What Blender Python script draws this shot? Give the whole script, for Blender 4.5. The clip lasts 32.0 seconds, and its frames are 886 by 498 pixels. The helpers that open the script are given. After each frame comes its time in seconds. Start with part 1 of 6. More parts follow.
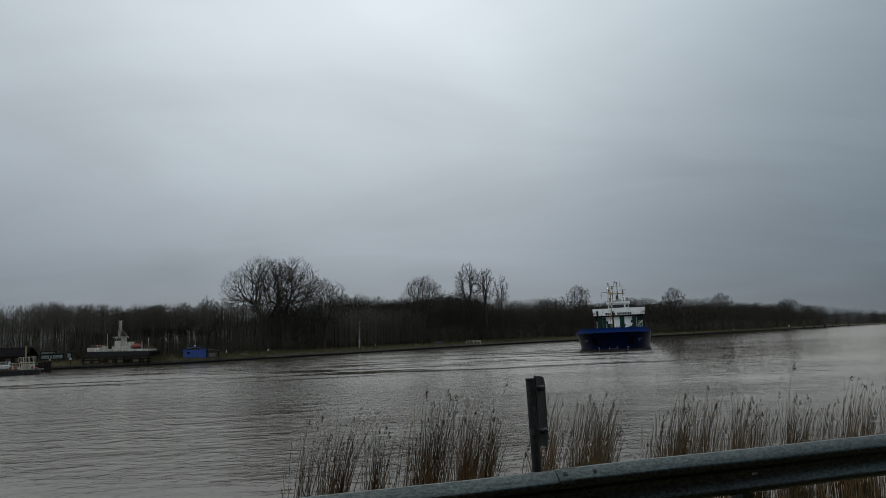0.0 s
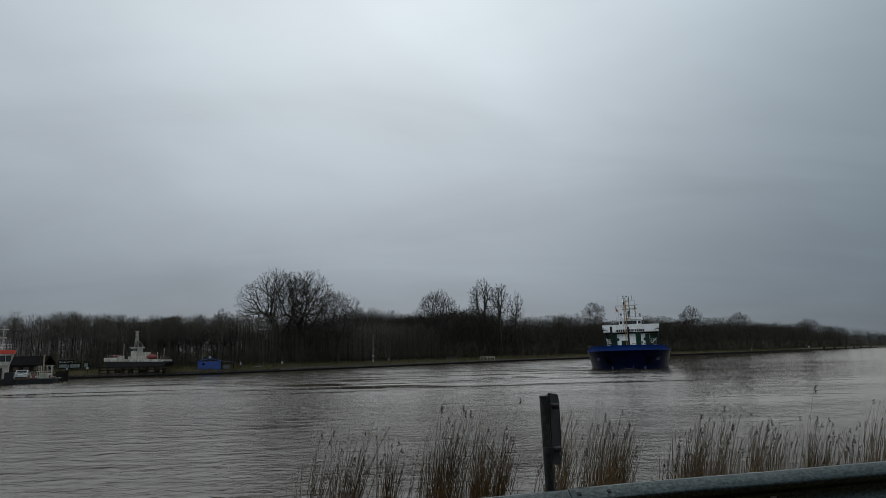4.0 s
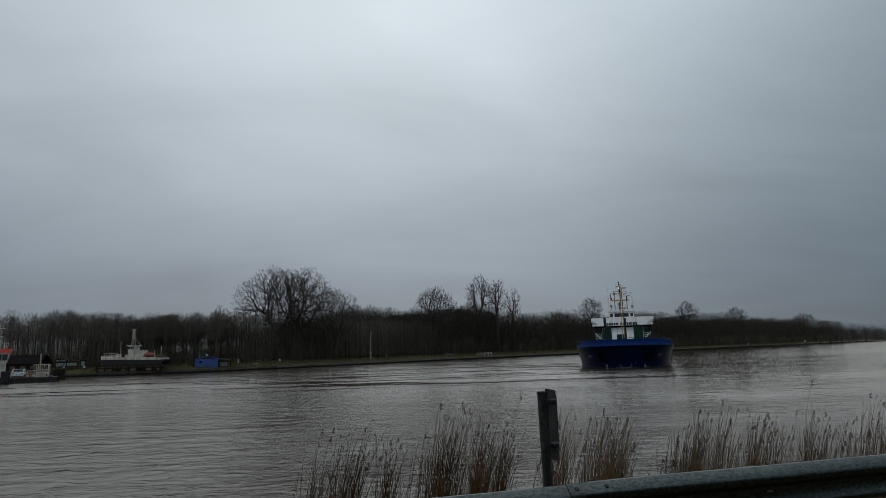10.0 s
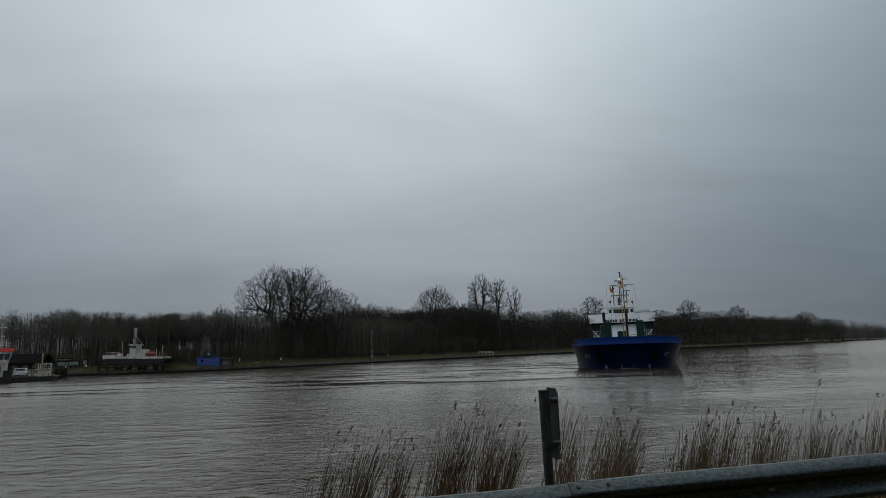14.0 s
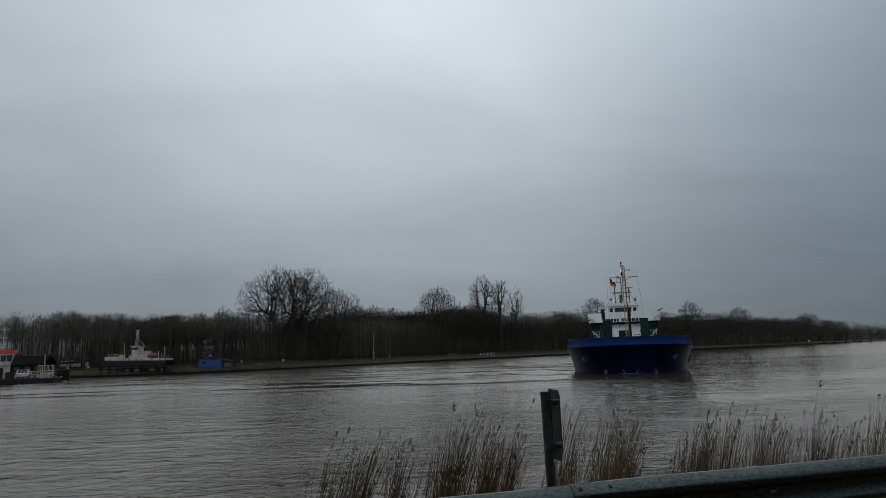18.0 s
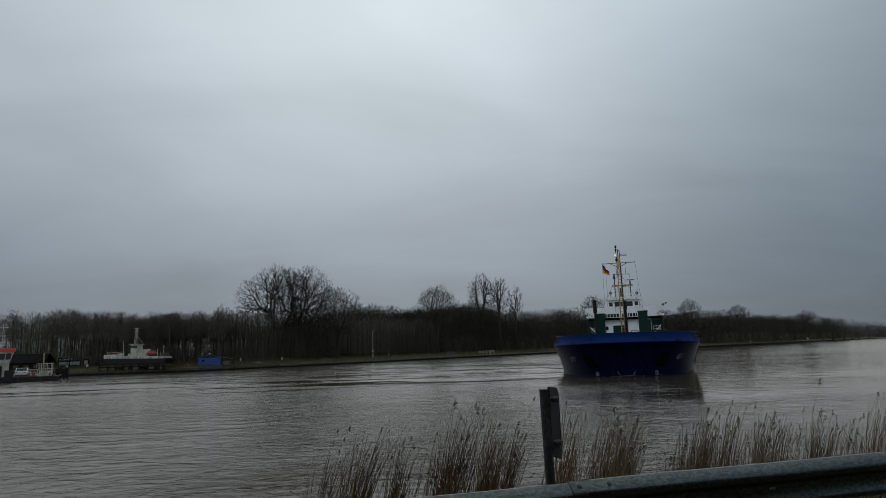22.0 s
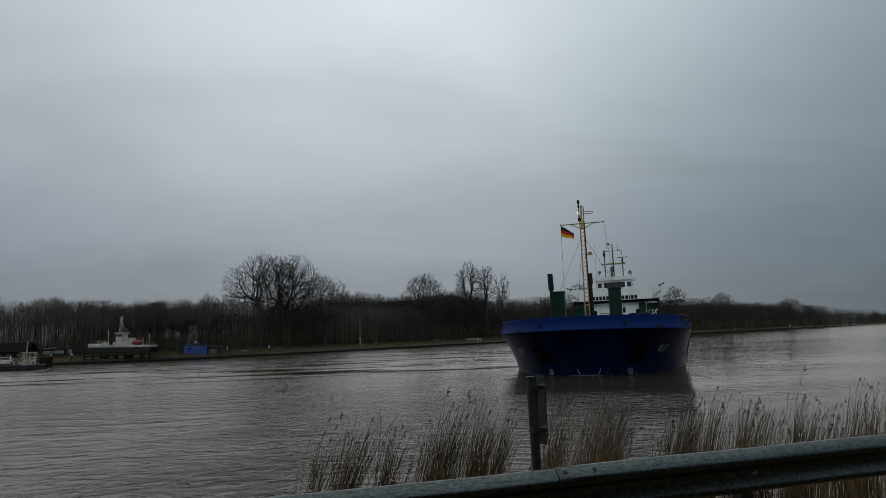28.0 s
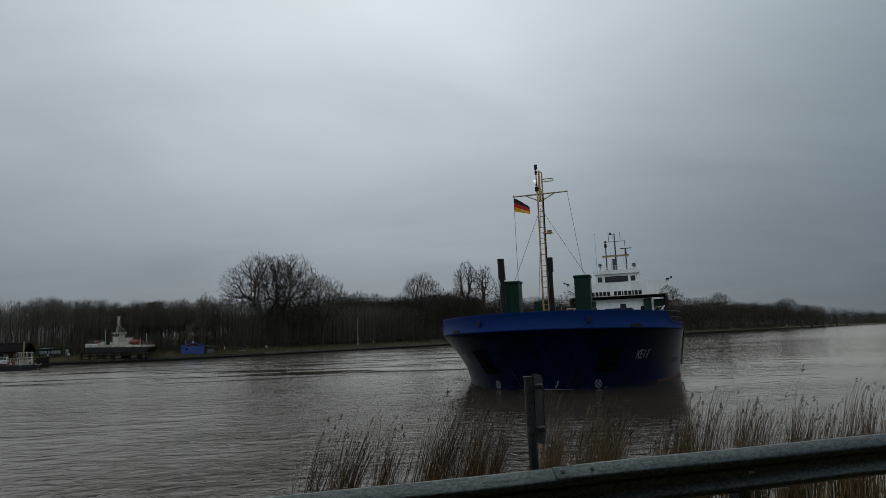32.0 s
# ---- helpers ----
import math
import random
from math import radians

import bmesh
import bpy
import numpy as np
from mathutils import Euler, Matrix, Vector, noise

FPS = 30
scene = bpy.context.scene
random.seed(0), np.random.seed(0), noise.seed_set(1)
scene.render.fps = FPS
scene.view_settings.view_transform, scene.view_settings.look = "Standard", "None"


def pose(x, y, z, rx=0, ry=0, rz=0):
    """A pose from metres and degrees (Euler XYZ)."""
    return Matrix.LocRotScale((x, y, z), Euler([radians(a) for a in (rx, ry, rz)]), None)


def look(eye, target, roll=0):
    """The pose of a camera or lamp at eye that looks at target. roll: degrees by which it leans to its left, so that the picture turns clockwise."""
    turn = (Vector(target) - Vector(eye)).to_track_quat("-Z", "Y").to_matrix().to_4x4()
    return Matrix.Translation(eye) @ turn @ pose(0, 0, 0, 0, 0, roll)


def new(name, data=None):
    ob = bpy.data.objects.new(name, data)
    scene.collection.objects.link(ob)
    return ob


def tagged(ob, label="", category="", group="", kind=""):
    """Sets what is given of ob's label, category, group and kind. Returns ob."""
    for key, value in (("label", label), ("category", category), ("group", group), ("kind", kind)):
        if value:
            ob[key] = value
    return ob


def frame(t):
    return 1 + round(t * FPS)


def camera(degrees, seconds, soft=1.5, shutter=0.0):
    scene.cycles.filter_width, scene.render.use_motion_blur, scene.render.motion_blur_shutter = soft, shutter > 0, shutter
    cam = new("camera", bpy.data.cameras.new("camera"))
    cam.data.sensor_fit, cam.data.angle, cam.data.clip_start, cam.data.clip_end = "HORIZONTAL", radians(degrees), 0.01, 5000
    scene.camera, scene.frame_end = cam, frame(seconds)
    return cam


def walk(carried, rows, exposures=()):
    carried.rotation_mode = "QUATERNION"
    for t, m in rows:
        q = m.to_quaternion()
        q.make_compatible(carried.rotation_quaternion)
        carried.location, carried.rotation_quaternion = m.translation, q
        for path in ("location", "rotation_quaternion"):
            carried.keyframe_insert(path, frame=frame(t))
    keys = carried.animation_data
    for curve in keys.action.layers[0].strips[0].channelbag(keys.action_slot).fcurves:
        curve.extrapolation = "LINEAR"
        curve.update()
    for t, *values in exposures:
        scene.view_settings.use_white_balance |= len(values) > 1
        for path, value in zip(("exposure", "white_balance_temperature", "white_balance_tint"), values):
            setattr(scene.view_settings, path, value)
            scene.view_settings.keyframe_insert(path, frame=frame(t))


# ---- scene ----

# ---------------------------------------------------------------- camera
cam = camera(70, 32.0, soft=0.6)
EYE = (0.0, 0.0, 2.8)


def stance(yaw, pitch, roll):
    """A standing eye that only turns: degrees to the left, up, and of lean."""
    return pose(*EYE, 90 + pitch, 0, yaw) @ pose(0, 0, 0, 0, 0, roll)


PATH = [
    (0.0, -1.29, 8.24, -2.35), (0.5, -1.35, 8.09, -2.43), (1.0, -0.87, 8.38, -1.98), (1.5, -0.51, 8.87, -1.81),
    (2.0, -0.45, 8.98, -1.90), (2.5, -0.32, 9.11, -1.67), (3.0, -0.12, 9.45, -1.42), (3.5, 0.02, 9.65, -1.36),
    (5.5, -0.16, 9.54, -1.70), (6.0, -0.19, 9.50, -1.71), (7.0, -0.19, 9.47, -1.73), (8.0, -0.20, 9.38, -1.74),
    (8.5, -0.22, 9.32, -1.76), (9.0, -0.22, 9.31, -1.74), (10.0, -0.24, 9.32, -1.76), (11.0, -0.28, 9.27, -1.82),
    (12.0, -0.28, 9.26, -1.80), (12.5, -0.22, 9.24, -1.75), (13.0, -0.31, 8.88, -1.80), (13.5, -0.27, 8.96, -1.80),
    (14.0, -0.13, 9.21, -1.82), (14.5, 0.01, 9.22, -1.82), (16.5, 0.02, 9.28, -1.82), (17.0, 0.02, 9.30, -1.85),
    (18.0, 0.02, 9.35, -1.84), (19.0, 0.0, 9.26, -1.88), (20.0, 0.0, 9.23, -1.88), (21.0, -0.02, 9.18, -1.89),
    (22.0, -0.06, 9.16, -1.88), (23.0, -0.07, 9.16, -1.89), (24.0, -0.07, 9.08, -1.90), (25.0, -0.07, 9.08, -1.90),
    (25.5, -0.08, 9.06, -1.90), (26.5, -0.35, 8.75, -1.97), (27.5, -0.76, 8.27, -2.06), (28.0, -1.18, 8.04, -2.03),
    (29.0, -1.25, 8.04, -2.03), (30.0, -1.26, 8.035, -2.03), (31.0, -1.32, 8.03, -2.03), (32.0, -1.39, 8.02, -2.04),
]
walk(cam, [(t, stance(a, b, c)) for t, a, b, c in PATH], [(0.0, 0.12, 6500, 10), (3.0, 0.13, 6500, 10), (5.0, 0.02, 6400, 10), (6.0, 0.0, 6400, 10), (25.0, 0.0, 6400, 10), (28.0, 0.02, 6500, 10), (32.0, 0.02, 6500, 10)])

# ---------------------------------------------------------------- sky and light
SUN_AZ, SUN_EL = -6.0, 42.0
SUN_DIR = Vector((math.sin(radians(SUN_AZ)) * math.cos(radians(SUN_EL)), math.cos(radians(SUN_AZ)) * math.cos(radians(SUN_EL)), math.sin(radians(SUN_EL))))


def make_world():
    w = bpy.data.worlds.new("overcast_sky")
    scene.world = w
    w.use_nodes = True
    nt = w.node_tree
    nt.nodes.clear()
    n, ln = nt.nodes.new, nt.links.new
    out, bg = n("ShaderNodeOutputWorld"), n("ShaderNodeBackground")
    tc, sep = n("ShaderNodeTexCoord"), n("ShaderNodeSeparateXYZ")
    ln(tc.outputs["Generated"], sep.inputs[0])
    ramp = n("ShaderNodeValToRGB")
    cr = ramp.color_ramp
    cr.elements[0].position, cr.elements[0].color = 0.0, (0.147, 0.170, 0.198, 1)
    cr.elements[1].position, cr.elements[1].color = 1.0, (0.46, 0.50, 0.53, 1)
    for p, c in ((0.10, (0.162, 0.189, 0.224, 1)), (0.26, (0.262, 0.298, 0.335, 1)), (0.50, (0.36, 0.405, 0.445, 1))):
        e = cr.elements.new(p)
        e.color = c
    ln(sep.outputs["Z"], ramp.inputs[0])
    # broad cloud streaks
    mp = n("ShaderNodeMapping")
    mp.inputs["Scale"].default_value = (1.0, 0.9, 2.6)
    tilt = n("ShaderNodeMapping")
    tilt.inputs["Rotation"].default_value = (0.0, radians(-24), radians(12))
    ln(tc.outputs["Generated"], tilt.inputs[0])
    ln(tilt.outputs[0], mp.inputs[0])
    nz = n("ShaderNodeTexNoise")
    nz.inputs["Scale"].default_value, nz.inputs["Detail"].default_value, nz.inputs["Roughness"].default_value = 1.7, 4.0, 0.45
    nz.inputs["Distortion"].default_value = 0.15
    ln(mp.outputs[0], nz.inputs["Vector"])
    mr = n("ShaderNodeMapRange")
    mr.inputs["From Min"].default_value, mr.inputs["From Max"].default_value = 0.3, 0.7
    mr.inputs["To Min"].default_value, mr.inputs["To Max"].default_value = 0.86, 1.12
    ln(nz.outputs[0], mr.inputs["Value"])
    east = n("ShaderNodeMapRange")
    east.inputs["From Min"].default_value, east.inputs["From Max"].default_value = 0.12, 0.75
    east.inputs["To Min"].default_value, east.inputs["To Max"].default_value = 1.0, 0.64
    low = n("ShaderNodeMath")
    low.operation, low.inputs[1].default_value, low.inputs[2].default_value = "MULTIPLY_ADD", -0.62, 0.12
    ln(sep.outputs["Z"], low.inputs[0])
    lean = n("ShaderNodeMath")
    lean.operation = "ADD"
    ln(sep.outputs["X"], lean.inputs[0])
    ln(low.outputs[0], lean.inputs[1])
    ln(lean.outputs[0], east.inputs["Value"])
    both = n("ShaderNodeMath")
    both.operation = "MULTIPLY"
    ln(mr.outputs[0], both.inputs[0])
    ln(east.outputs[0], both.inputs[1])
    # the unseen sky behind the eye is brightened to light the ship's bow
    rear_sky = n("ShaderNodeMapRange")
    rear_sky.inputs["From Min"].default_value, rear_sky.inputs["From Max"].default_value = -0.7, 0.0
    rear_sky.inputs["To Min"].default_value, rear_sky.inputs["To Max"].default_value = 1.95, 1.0
    ln(sep.outputs["Y"], rear_sky.inputs["Value"])
    all_round = n("ShaderNodeMath")
    all_round.operation = "MULTIPLY"
    ln(both.outputs[0], all_round.inputs[0])
    ln(rear_sky.outputs[0], all_round.inputs[1])
    # soft mottling of a level cloud deck
    rise = n("ShaderNodeMath")
    rise.operation, rise.inputs[1].default_value = "ADD", 0.22
    ln(sep.outputs["Z"], rise.inputs[0])
    over = [n("ShaderNodeMath") for _ in range(2)]
    deck = n("ShaderNodeCombineXYZ")
    for k, axis in enumerate("XY"):
        over[k].operation = "DIVIDE"
        ln(sep.outputs[axis], over[k].inputs[0])
        ln(rise.outputs[0], over[k].inputs[1])
        ln(over[k].outputs[0], deck.inputs[k])
    turn = n("ShaderNodeMapping")
    turn.inputs["Rotation"].default_value = (0, 0, radians(28))
    turn.inputs["Location"].default_value = (3.1, 0.6, 0)
    turn.inputs["Scale"].default_value = (0.62, 1.25, 1)
    ln(deck.outputs[0], turn.inputs[0])
    puffs = n("ShaderNodeTexNoise")
    puffs.inputs["Scale"].default_value, puffs.inputs["Detail"].default_value, puffs.inputs["Roughness"].default_value = 1.15, 6.0, 0.52
    puffs.inputs["Distortion"].default_value = 0.6
    ln(turn.outputs[0], puffs.inputs["Vector"])
    soft = n("ShaderNodeMapRange")
    soft.inputs["From Min"].default_value, soft.inputs["From Max"].default_value = 0.3, 0.7
    soft.inputs["To Min"].default_value, soft.inputs["To Max"].default_value = 0.88, 1.13
    ln(puffs.outputs[0], soft.inputs["Value"])
    mottled = n("ShaderNodeMath")
    mottled.operation = "MULTIPLY"
    ln(all_round.outputs[0], mottled.inputs[0])
    ln(soft.outputs[0], mottled.inputs[1])
    mul = n("ShaderNodeVectorMath")
    mul.operation = "SCALE"
    ln(ramp.outputs[0], mul.inputs[0])
    ln(mottled.outputs[0], mul.inputs["Scale"])
    cool, cast, tinted = n("ShaderNodeMapRange"), n("ShaderNodeMix"), n("ShaderNodeVectorMath")
    cool.inputs["From Min"].default_value, cool.inputs["From Max"].default_value = 0.15, 0.60
    ln(sep.outputs["X"], cool.inputs["Value"])
    cast.data_type, tinted.operation = "RGBA", "MULTIPLY"
    cast.inputs[6].default_value, cast.inputs[7].default_value = (1, 1, 1, 1), (0.925, 1.0, 1.03, 1)
    ln(cool.outputs[0], cast.inputs[0])
    ln(mul.outputs[0], tinted.inputs[0])
    ln(cast.outputs[2], tinted.inputs[1])
    # brighter cloud before the hidden sun
    dot = n("ShaderNodeVectorMath")
    dot.operation = "DOT_PRODUCT"
    ln(tc.outputs["Generated"], dot.inputs[0])
    dot.inputs[1].default_value = SUN_DIR
    cl = n("ShaderNodeClamp")
    ln(dot.outputs["Value"], cl.inputs["Value"])
    pw = n("ShaderNodeMath")
    pw.operation, pw.inputs[1].default_value = "POWER", 6.0
    ln(cl.outputs[0], pw.inputs[0])
    gl = n("ShaderNodeMath")
    gl.operation, gl.inputs[1].default_value = "MULTIPLY", 0.36
    ln(pw.outputs[0], gl.inputs[0])
    glow = n("ShaderNodeVectorMath")
    glow.operation = "SCALE"
    glow.inputs[0].default_value = (0.95, 1.03, 1.03)
    ln(gl.outputs[0], glow.inputs["Scale"])
    add = n("ShaderNodeVectorMath")
    ln(tinted.outputs[0], add.inputs[0])
    ln(glow.outputs[0], add.inputs[1])
    sky = n("ShaderNodeTexSky")
    sky.sky_type, sky.sun_disc = "NISHITA", False
    sky.sun_elevation, sky.sun_rotation = radians(SUN_EL), radians(SUN_AZ)
    thin = n("ShaderNodeVectorMath")
    thin.operation = "SCALE"
    thin.inputs["Scale"].default_value = 0.06
    ln(sky.outputs[0], thin.inputs[0])
    mix = n("ShaderNodeMix")
    mix.data_type = "RGBA"
    mix.inputs[0].default_value = 0.06
    ln(add.outputs[0], mix.inputs[6])
    ln(thin.outputs[0], mix.inputs[7])
    ln(mix.outputs[2], bg.inputs["Color"])
    bg.inputs["Strength"].default_value = 1.0
    ln(bg.outputs[0], out.inputs[0])


make_world()
sun = new("sun", bpy.data.lights.new("sun", "SUN"))
sun.data.energy, sun.data.angle, sun.data.color = 0.5, radians(110), (1.0, 0.97, 0.93)
sun.matrix_world = look(SUN_DIR * 100, (0, 0, 0))


# ---------------------------------------------------------------- materials
def mat(name, color, rough=0.6, metal=0.0, scale=4.0, vary=0.25, bump=0.0, fine=30.0, second=None, amount=0.5, streak=(1, 1, 1), spec=0.5):
    """Base colour broken up at two scales; second: a stain colour laid in by large noise."""
    m = bpy.data.materials.new(name)
    m.use_nodes = True
    nt = m.node_tree
    n, ln = nt.nodes.new, nt.links.new
    b = nt.nodes["Principled BSDF"]
    b.inputs["Roughness"].default_value, b.inputs["Metallic"].default_value = rough, metal
    b.inputs["Specular IOR Level"].default_value = spec
    tc, mp = n("ShaderNodeTexCoord"), n("ShaderNodeMapping")
    mp.inputs["Scale"].default_value = streak
    ln(tc.outputs["Object"], mp.inputs[0])
    big, small = n("ShaderNodeTexNoise"), n("ShaderNodeTexNoise")
    big.inputs["Scale"].default_value, big.inputs["Detail"].default_value = scale, 4
    small.inputs["Scale"].default_value, small.inputs["Detail"].default_value = fine, 3
    for t in (big, small):
        ln(mp.outputs[0], t.inputs["Vector"])
    r = n("ShaderNodeMapRange")
    r.inputs["From Min"].default_value, r.inputs["From Max"].default_value = 0.38, 0.62
    ln(big.outputs[0], r.inputs["Value"])
    mx = n("ShaderNodeMix")
    mx.data_type = "RGBA"
    c2 = second if second else tuple(c * (1 - vary) for c in color)
    mx.inputs[6].default_value, mx.inputs[7].default_value = (*color, 1), (*c2, 1)
    k = n("ShaderNodeMath")
    k.operation, k.inputs[1].default_value = "MULTIPLY", amount if second else 1.0
    ln(r.outputs[0], k.inputs[0])
    ln(k.outputs[0], mx.inputs[0])
    hs = n("ShaderNodeHueSaturation")
    v = n("ShaderNodeMapRange")
    v.inputs["From Min"].default_value, v.inputs["From Max"].default_value = 0.3, 0.7
    v.inputs["To Min"].default_value, v.inputs["To Max"].default_value = 1 - vary, 1 + vary
    ln(small.outputs[0], v.inputs["Value"])
    ln(v.outputs[0], hs.inputs["Value"])
    ln(mx.outputs[2], hs.inputs["Color"])
    ln(hs.outputs[0], b.inputs["Base Color"])
    if bump:
        bp = n("ShaderNodeBump")
        bp.inputs["Strength"].default_value, bp.inputs["Distance"].default_value = 0.6, bump
        ln(small.outputs[0], bp.inputs["Height"])
        ln(bp.outputs[0], b.inputs["Normal"])
    return m


def island_mat(name, color, other, rough=0.85):
    """Plant matter: each stem or twig takes its own tone."""
    m = bpy.data.materials.new(name)
    m.use_nodes = True
    nt = m.node_tree
    n, ln = nt.nodes.new, nt.links.new
    b = nt.nodes["Principled BSDF"]
    b.inputs["Roughness"].default_value = rough
    b.inputs["Specular IOR Level"].default_value = 0.2
    g, mx = n("ShaderNodeNewGeometry"), n("ShaderNodeMix")
    mx.data_type = "RGBA"
    mx.inputs[6].default_value, mx.inputs[7].default_value = (*color, 1), (*other, 1)
    ln(g.outputs["Random Per Island"], mx.inputs[0])
    tc, nz = n("ShaderNodeTexCoord"), n("ShaderNodeTexNoise")
    nz.inputs["Scale"].default_value = 0.06 if "wood" in name else 3.0
    ln(tc.outputs["Object"], nz.inputs["Vector"])
    v = n("ShaderNodeMapRange")
    v.inputs["From Min"].default_value, v.inputs["From Max"].default_value = 0.3, 0.7
    v.inputs["To Min"].default_value, v.inputs["To Max"].default_value = 0.7, 1.3
    hs = n("ShaderNodeHueSaturation")
    ln(nz.outputs[0], v.inputs["Value"])
    ln(v.outputs[0], hs.inputs["Value"])
    ln(mx.outputs[2], hs.inputs["Color"])
    ln(hs.outputs[0], b.inputs["Base Color"])
    return m


def water_mat():
    m = bpy.data.materials.new("canal_water")
    m.use_nodes = True
    nt = m.node_tree
    n, ln = nt.nodes.new, nt.links.new
    nt.nodes.remove(nt.nodes["Principled BSDF"])
    body, gloss, fres, mixed = n("ShaderNodeBsdfDiffuse"), n("ShaderNodeBsdfGlossy"), n("ShaderNodeFresnel"), n("ShaderNodeMixShader")
    body.inputs["Color"].default_value = (0.035, 0.0285, 0.0205, 1)
    gloss.distribution = "BECKMANN"
    gloss.inputs["Color"].default_value = (1.0, 0.985, 0.94, 1)
    fres.inputs["IOR"].default_value = 1.33
    tc = n("ShaderNodeTexCoord")

    def waves(scale, stretch, turn, detail, rough=0.55, dist=0.3):
        mp, nz = n("ShaderNodeMapping"), n("ShaderNodeTexNoise")
        mp.inputs["Rotation"].default_value = (0, 0, radians(turn))
        mp.inputs["Scale"].default_value = (scale * stretch, scale, scale)
        nz.inputs["Scale"].default_value, nz.inputs["Detail"].default_value, nz.inputs["Roughness"].default_value = 1.0, detail, rough
        nz.inputs["Distortion"].default_value = dist
        ln(tc.outputs["Object"], mp.inputs[0])
        ln(mp.outputs[0], nz.inputs["Vector"])
        return math_node("SUBTRACT", nz.outputs[0], 0.5)

    def math_node(op, a, c):
        k = n("ShaderNodeMath")
        k.operation = op
        for i, s in enumerate((a, c)):
            if isinstance(s, (int, float)):
                k.inputs[i].default_value = s
            else:
                ln(s, k.inputs[i])
        return k.outputs[0]

    def ranged(value, a, c, lo, hi, smooth=False):
        k = n("ShaderNodeMapRange")
        if smooth:
            k.interpolation_type = "SMOOTHSTEP"
        for nm, q in (("From Min", a), ("From Max", c), ("To Min", lo), ("To Max", hi)):
            k.inputs[nm].default_value = q
        ln(value, k.inputs["Value"])
        return k.outputs[0]

    sep = n("ShaderNodeSeparateXYZ")
    ln(tc.outputs["Object"], sep.inputs[0])
    swell = waves(0.42, 0.36, -9, 3)
    def train(length, turn, stretch, distort, detail_scale):
        """Long-crested wind ripples of one length, their crests broken and bent."""
        mp, wv = n("ShaderNodeMapping"), n("ShaderNodeTexWave")
        mp.inputs["Rotation"].default_value = (0, 0, radians(turn))
        mp.inputs["Scale"].default_value = (stretch, 1, 1)
        wv.wave_type, wv.bands_direction, wv.wave_profile = "BANDS", "Y", "SIN"
        for nm, q in (("Scale", 0.314 / length), ("Distortion", distort), ("Detail", 3.0), ("Detail Scale", detail_scale), ("Detail Roughness", 0.55)):
            wv.inputs[nm].default_value = q
        ln(tc.outputs["Object"], mp.inputs[0])
        ln(mp.outputs[0], wv.inputs["Vector"])
        return wv.outputs["Fac"]

    chop = train(0.62, -5, 0.95, 13.0, 1.3)
    cross = train(0.40, 10, 1.1, 12.0, 1.5)
    longer = train(1.7, -3, 0.8, 13.0, 1.5)
    broken = waves(0.55, 0.40, 6, 4, 0.6, 0.5)
    dapple = waves(2.3, 0.58, 3, 4, 0.6, 0.6)
    heave = waves(0.95, 0.62, -4, 3, 0.55, 0.7)
    fine = waves(7.0, 0.45, 4, 3, 0.5)
    gusts = waves(0.075, 0.42, -12, 4, 0.6, 0.5)
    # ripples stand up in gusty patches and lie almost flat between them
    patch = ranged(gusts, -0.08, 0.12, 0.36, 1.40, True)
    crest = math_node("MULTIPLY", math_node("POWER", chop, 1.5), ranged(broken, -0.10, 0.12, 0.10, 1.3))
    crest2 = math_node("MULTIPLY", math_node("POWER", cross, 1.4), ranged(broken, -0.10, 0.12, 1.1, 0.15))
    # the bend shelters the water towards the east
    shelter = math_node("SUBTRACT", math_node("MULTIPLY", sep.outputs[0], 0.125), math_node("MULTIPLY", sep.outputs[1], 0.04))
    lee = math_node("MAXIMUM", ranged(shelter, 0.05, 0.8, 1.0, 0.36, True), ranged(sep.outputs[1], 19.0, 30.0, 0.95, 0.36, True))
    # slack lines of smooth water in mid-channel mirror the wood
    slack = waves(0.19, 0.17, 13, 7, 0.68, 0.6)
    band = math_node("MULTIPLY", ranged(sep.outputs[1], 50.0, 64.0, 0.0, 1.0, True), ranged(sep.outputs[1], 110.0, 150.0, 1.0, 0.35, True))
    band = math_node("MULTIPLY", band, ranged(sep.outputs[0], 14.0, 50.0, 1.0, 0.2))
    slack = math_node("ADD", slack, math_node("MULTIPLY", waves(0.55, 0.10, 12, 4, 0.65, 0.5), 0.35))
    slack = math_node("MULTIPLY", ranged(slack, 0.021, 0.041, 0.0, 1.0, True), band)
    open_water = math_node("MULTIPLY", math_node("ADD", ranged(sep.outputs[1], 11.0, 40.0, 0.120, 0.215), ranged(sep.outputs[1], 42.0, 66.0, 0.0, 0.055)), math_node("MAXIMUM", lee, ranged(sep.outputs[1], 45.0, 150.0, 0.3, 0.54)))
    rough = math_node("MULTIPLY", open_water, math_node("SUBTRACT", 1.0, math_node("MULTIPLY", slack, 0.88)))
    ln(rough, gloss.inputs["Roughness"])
    h = math_node("ADD", math_node("MULTIPLY", crest, 0.0040), math_node("MULTIPLY", crest2, 0.0022))
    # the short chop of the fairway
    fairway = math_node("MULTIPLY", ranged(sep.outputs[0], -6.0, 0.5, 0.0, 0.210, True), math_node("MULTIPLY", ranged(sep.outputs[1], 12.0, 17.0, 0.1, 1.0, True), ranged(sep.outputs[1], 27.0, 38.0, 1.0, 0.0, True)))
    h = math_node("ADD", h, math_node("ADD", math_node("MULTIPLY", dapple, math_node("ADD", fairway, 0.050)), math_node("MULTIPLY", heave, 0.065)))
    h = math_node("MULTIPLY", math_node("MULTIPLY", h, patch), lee)
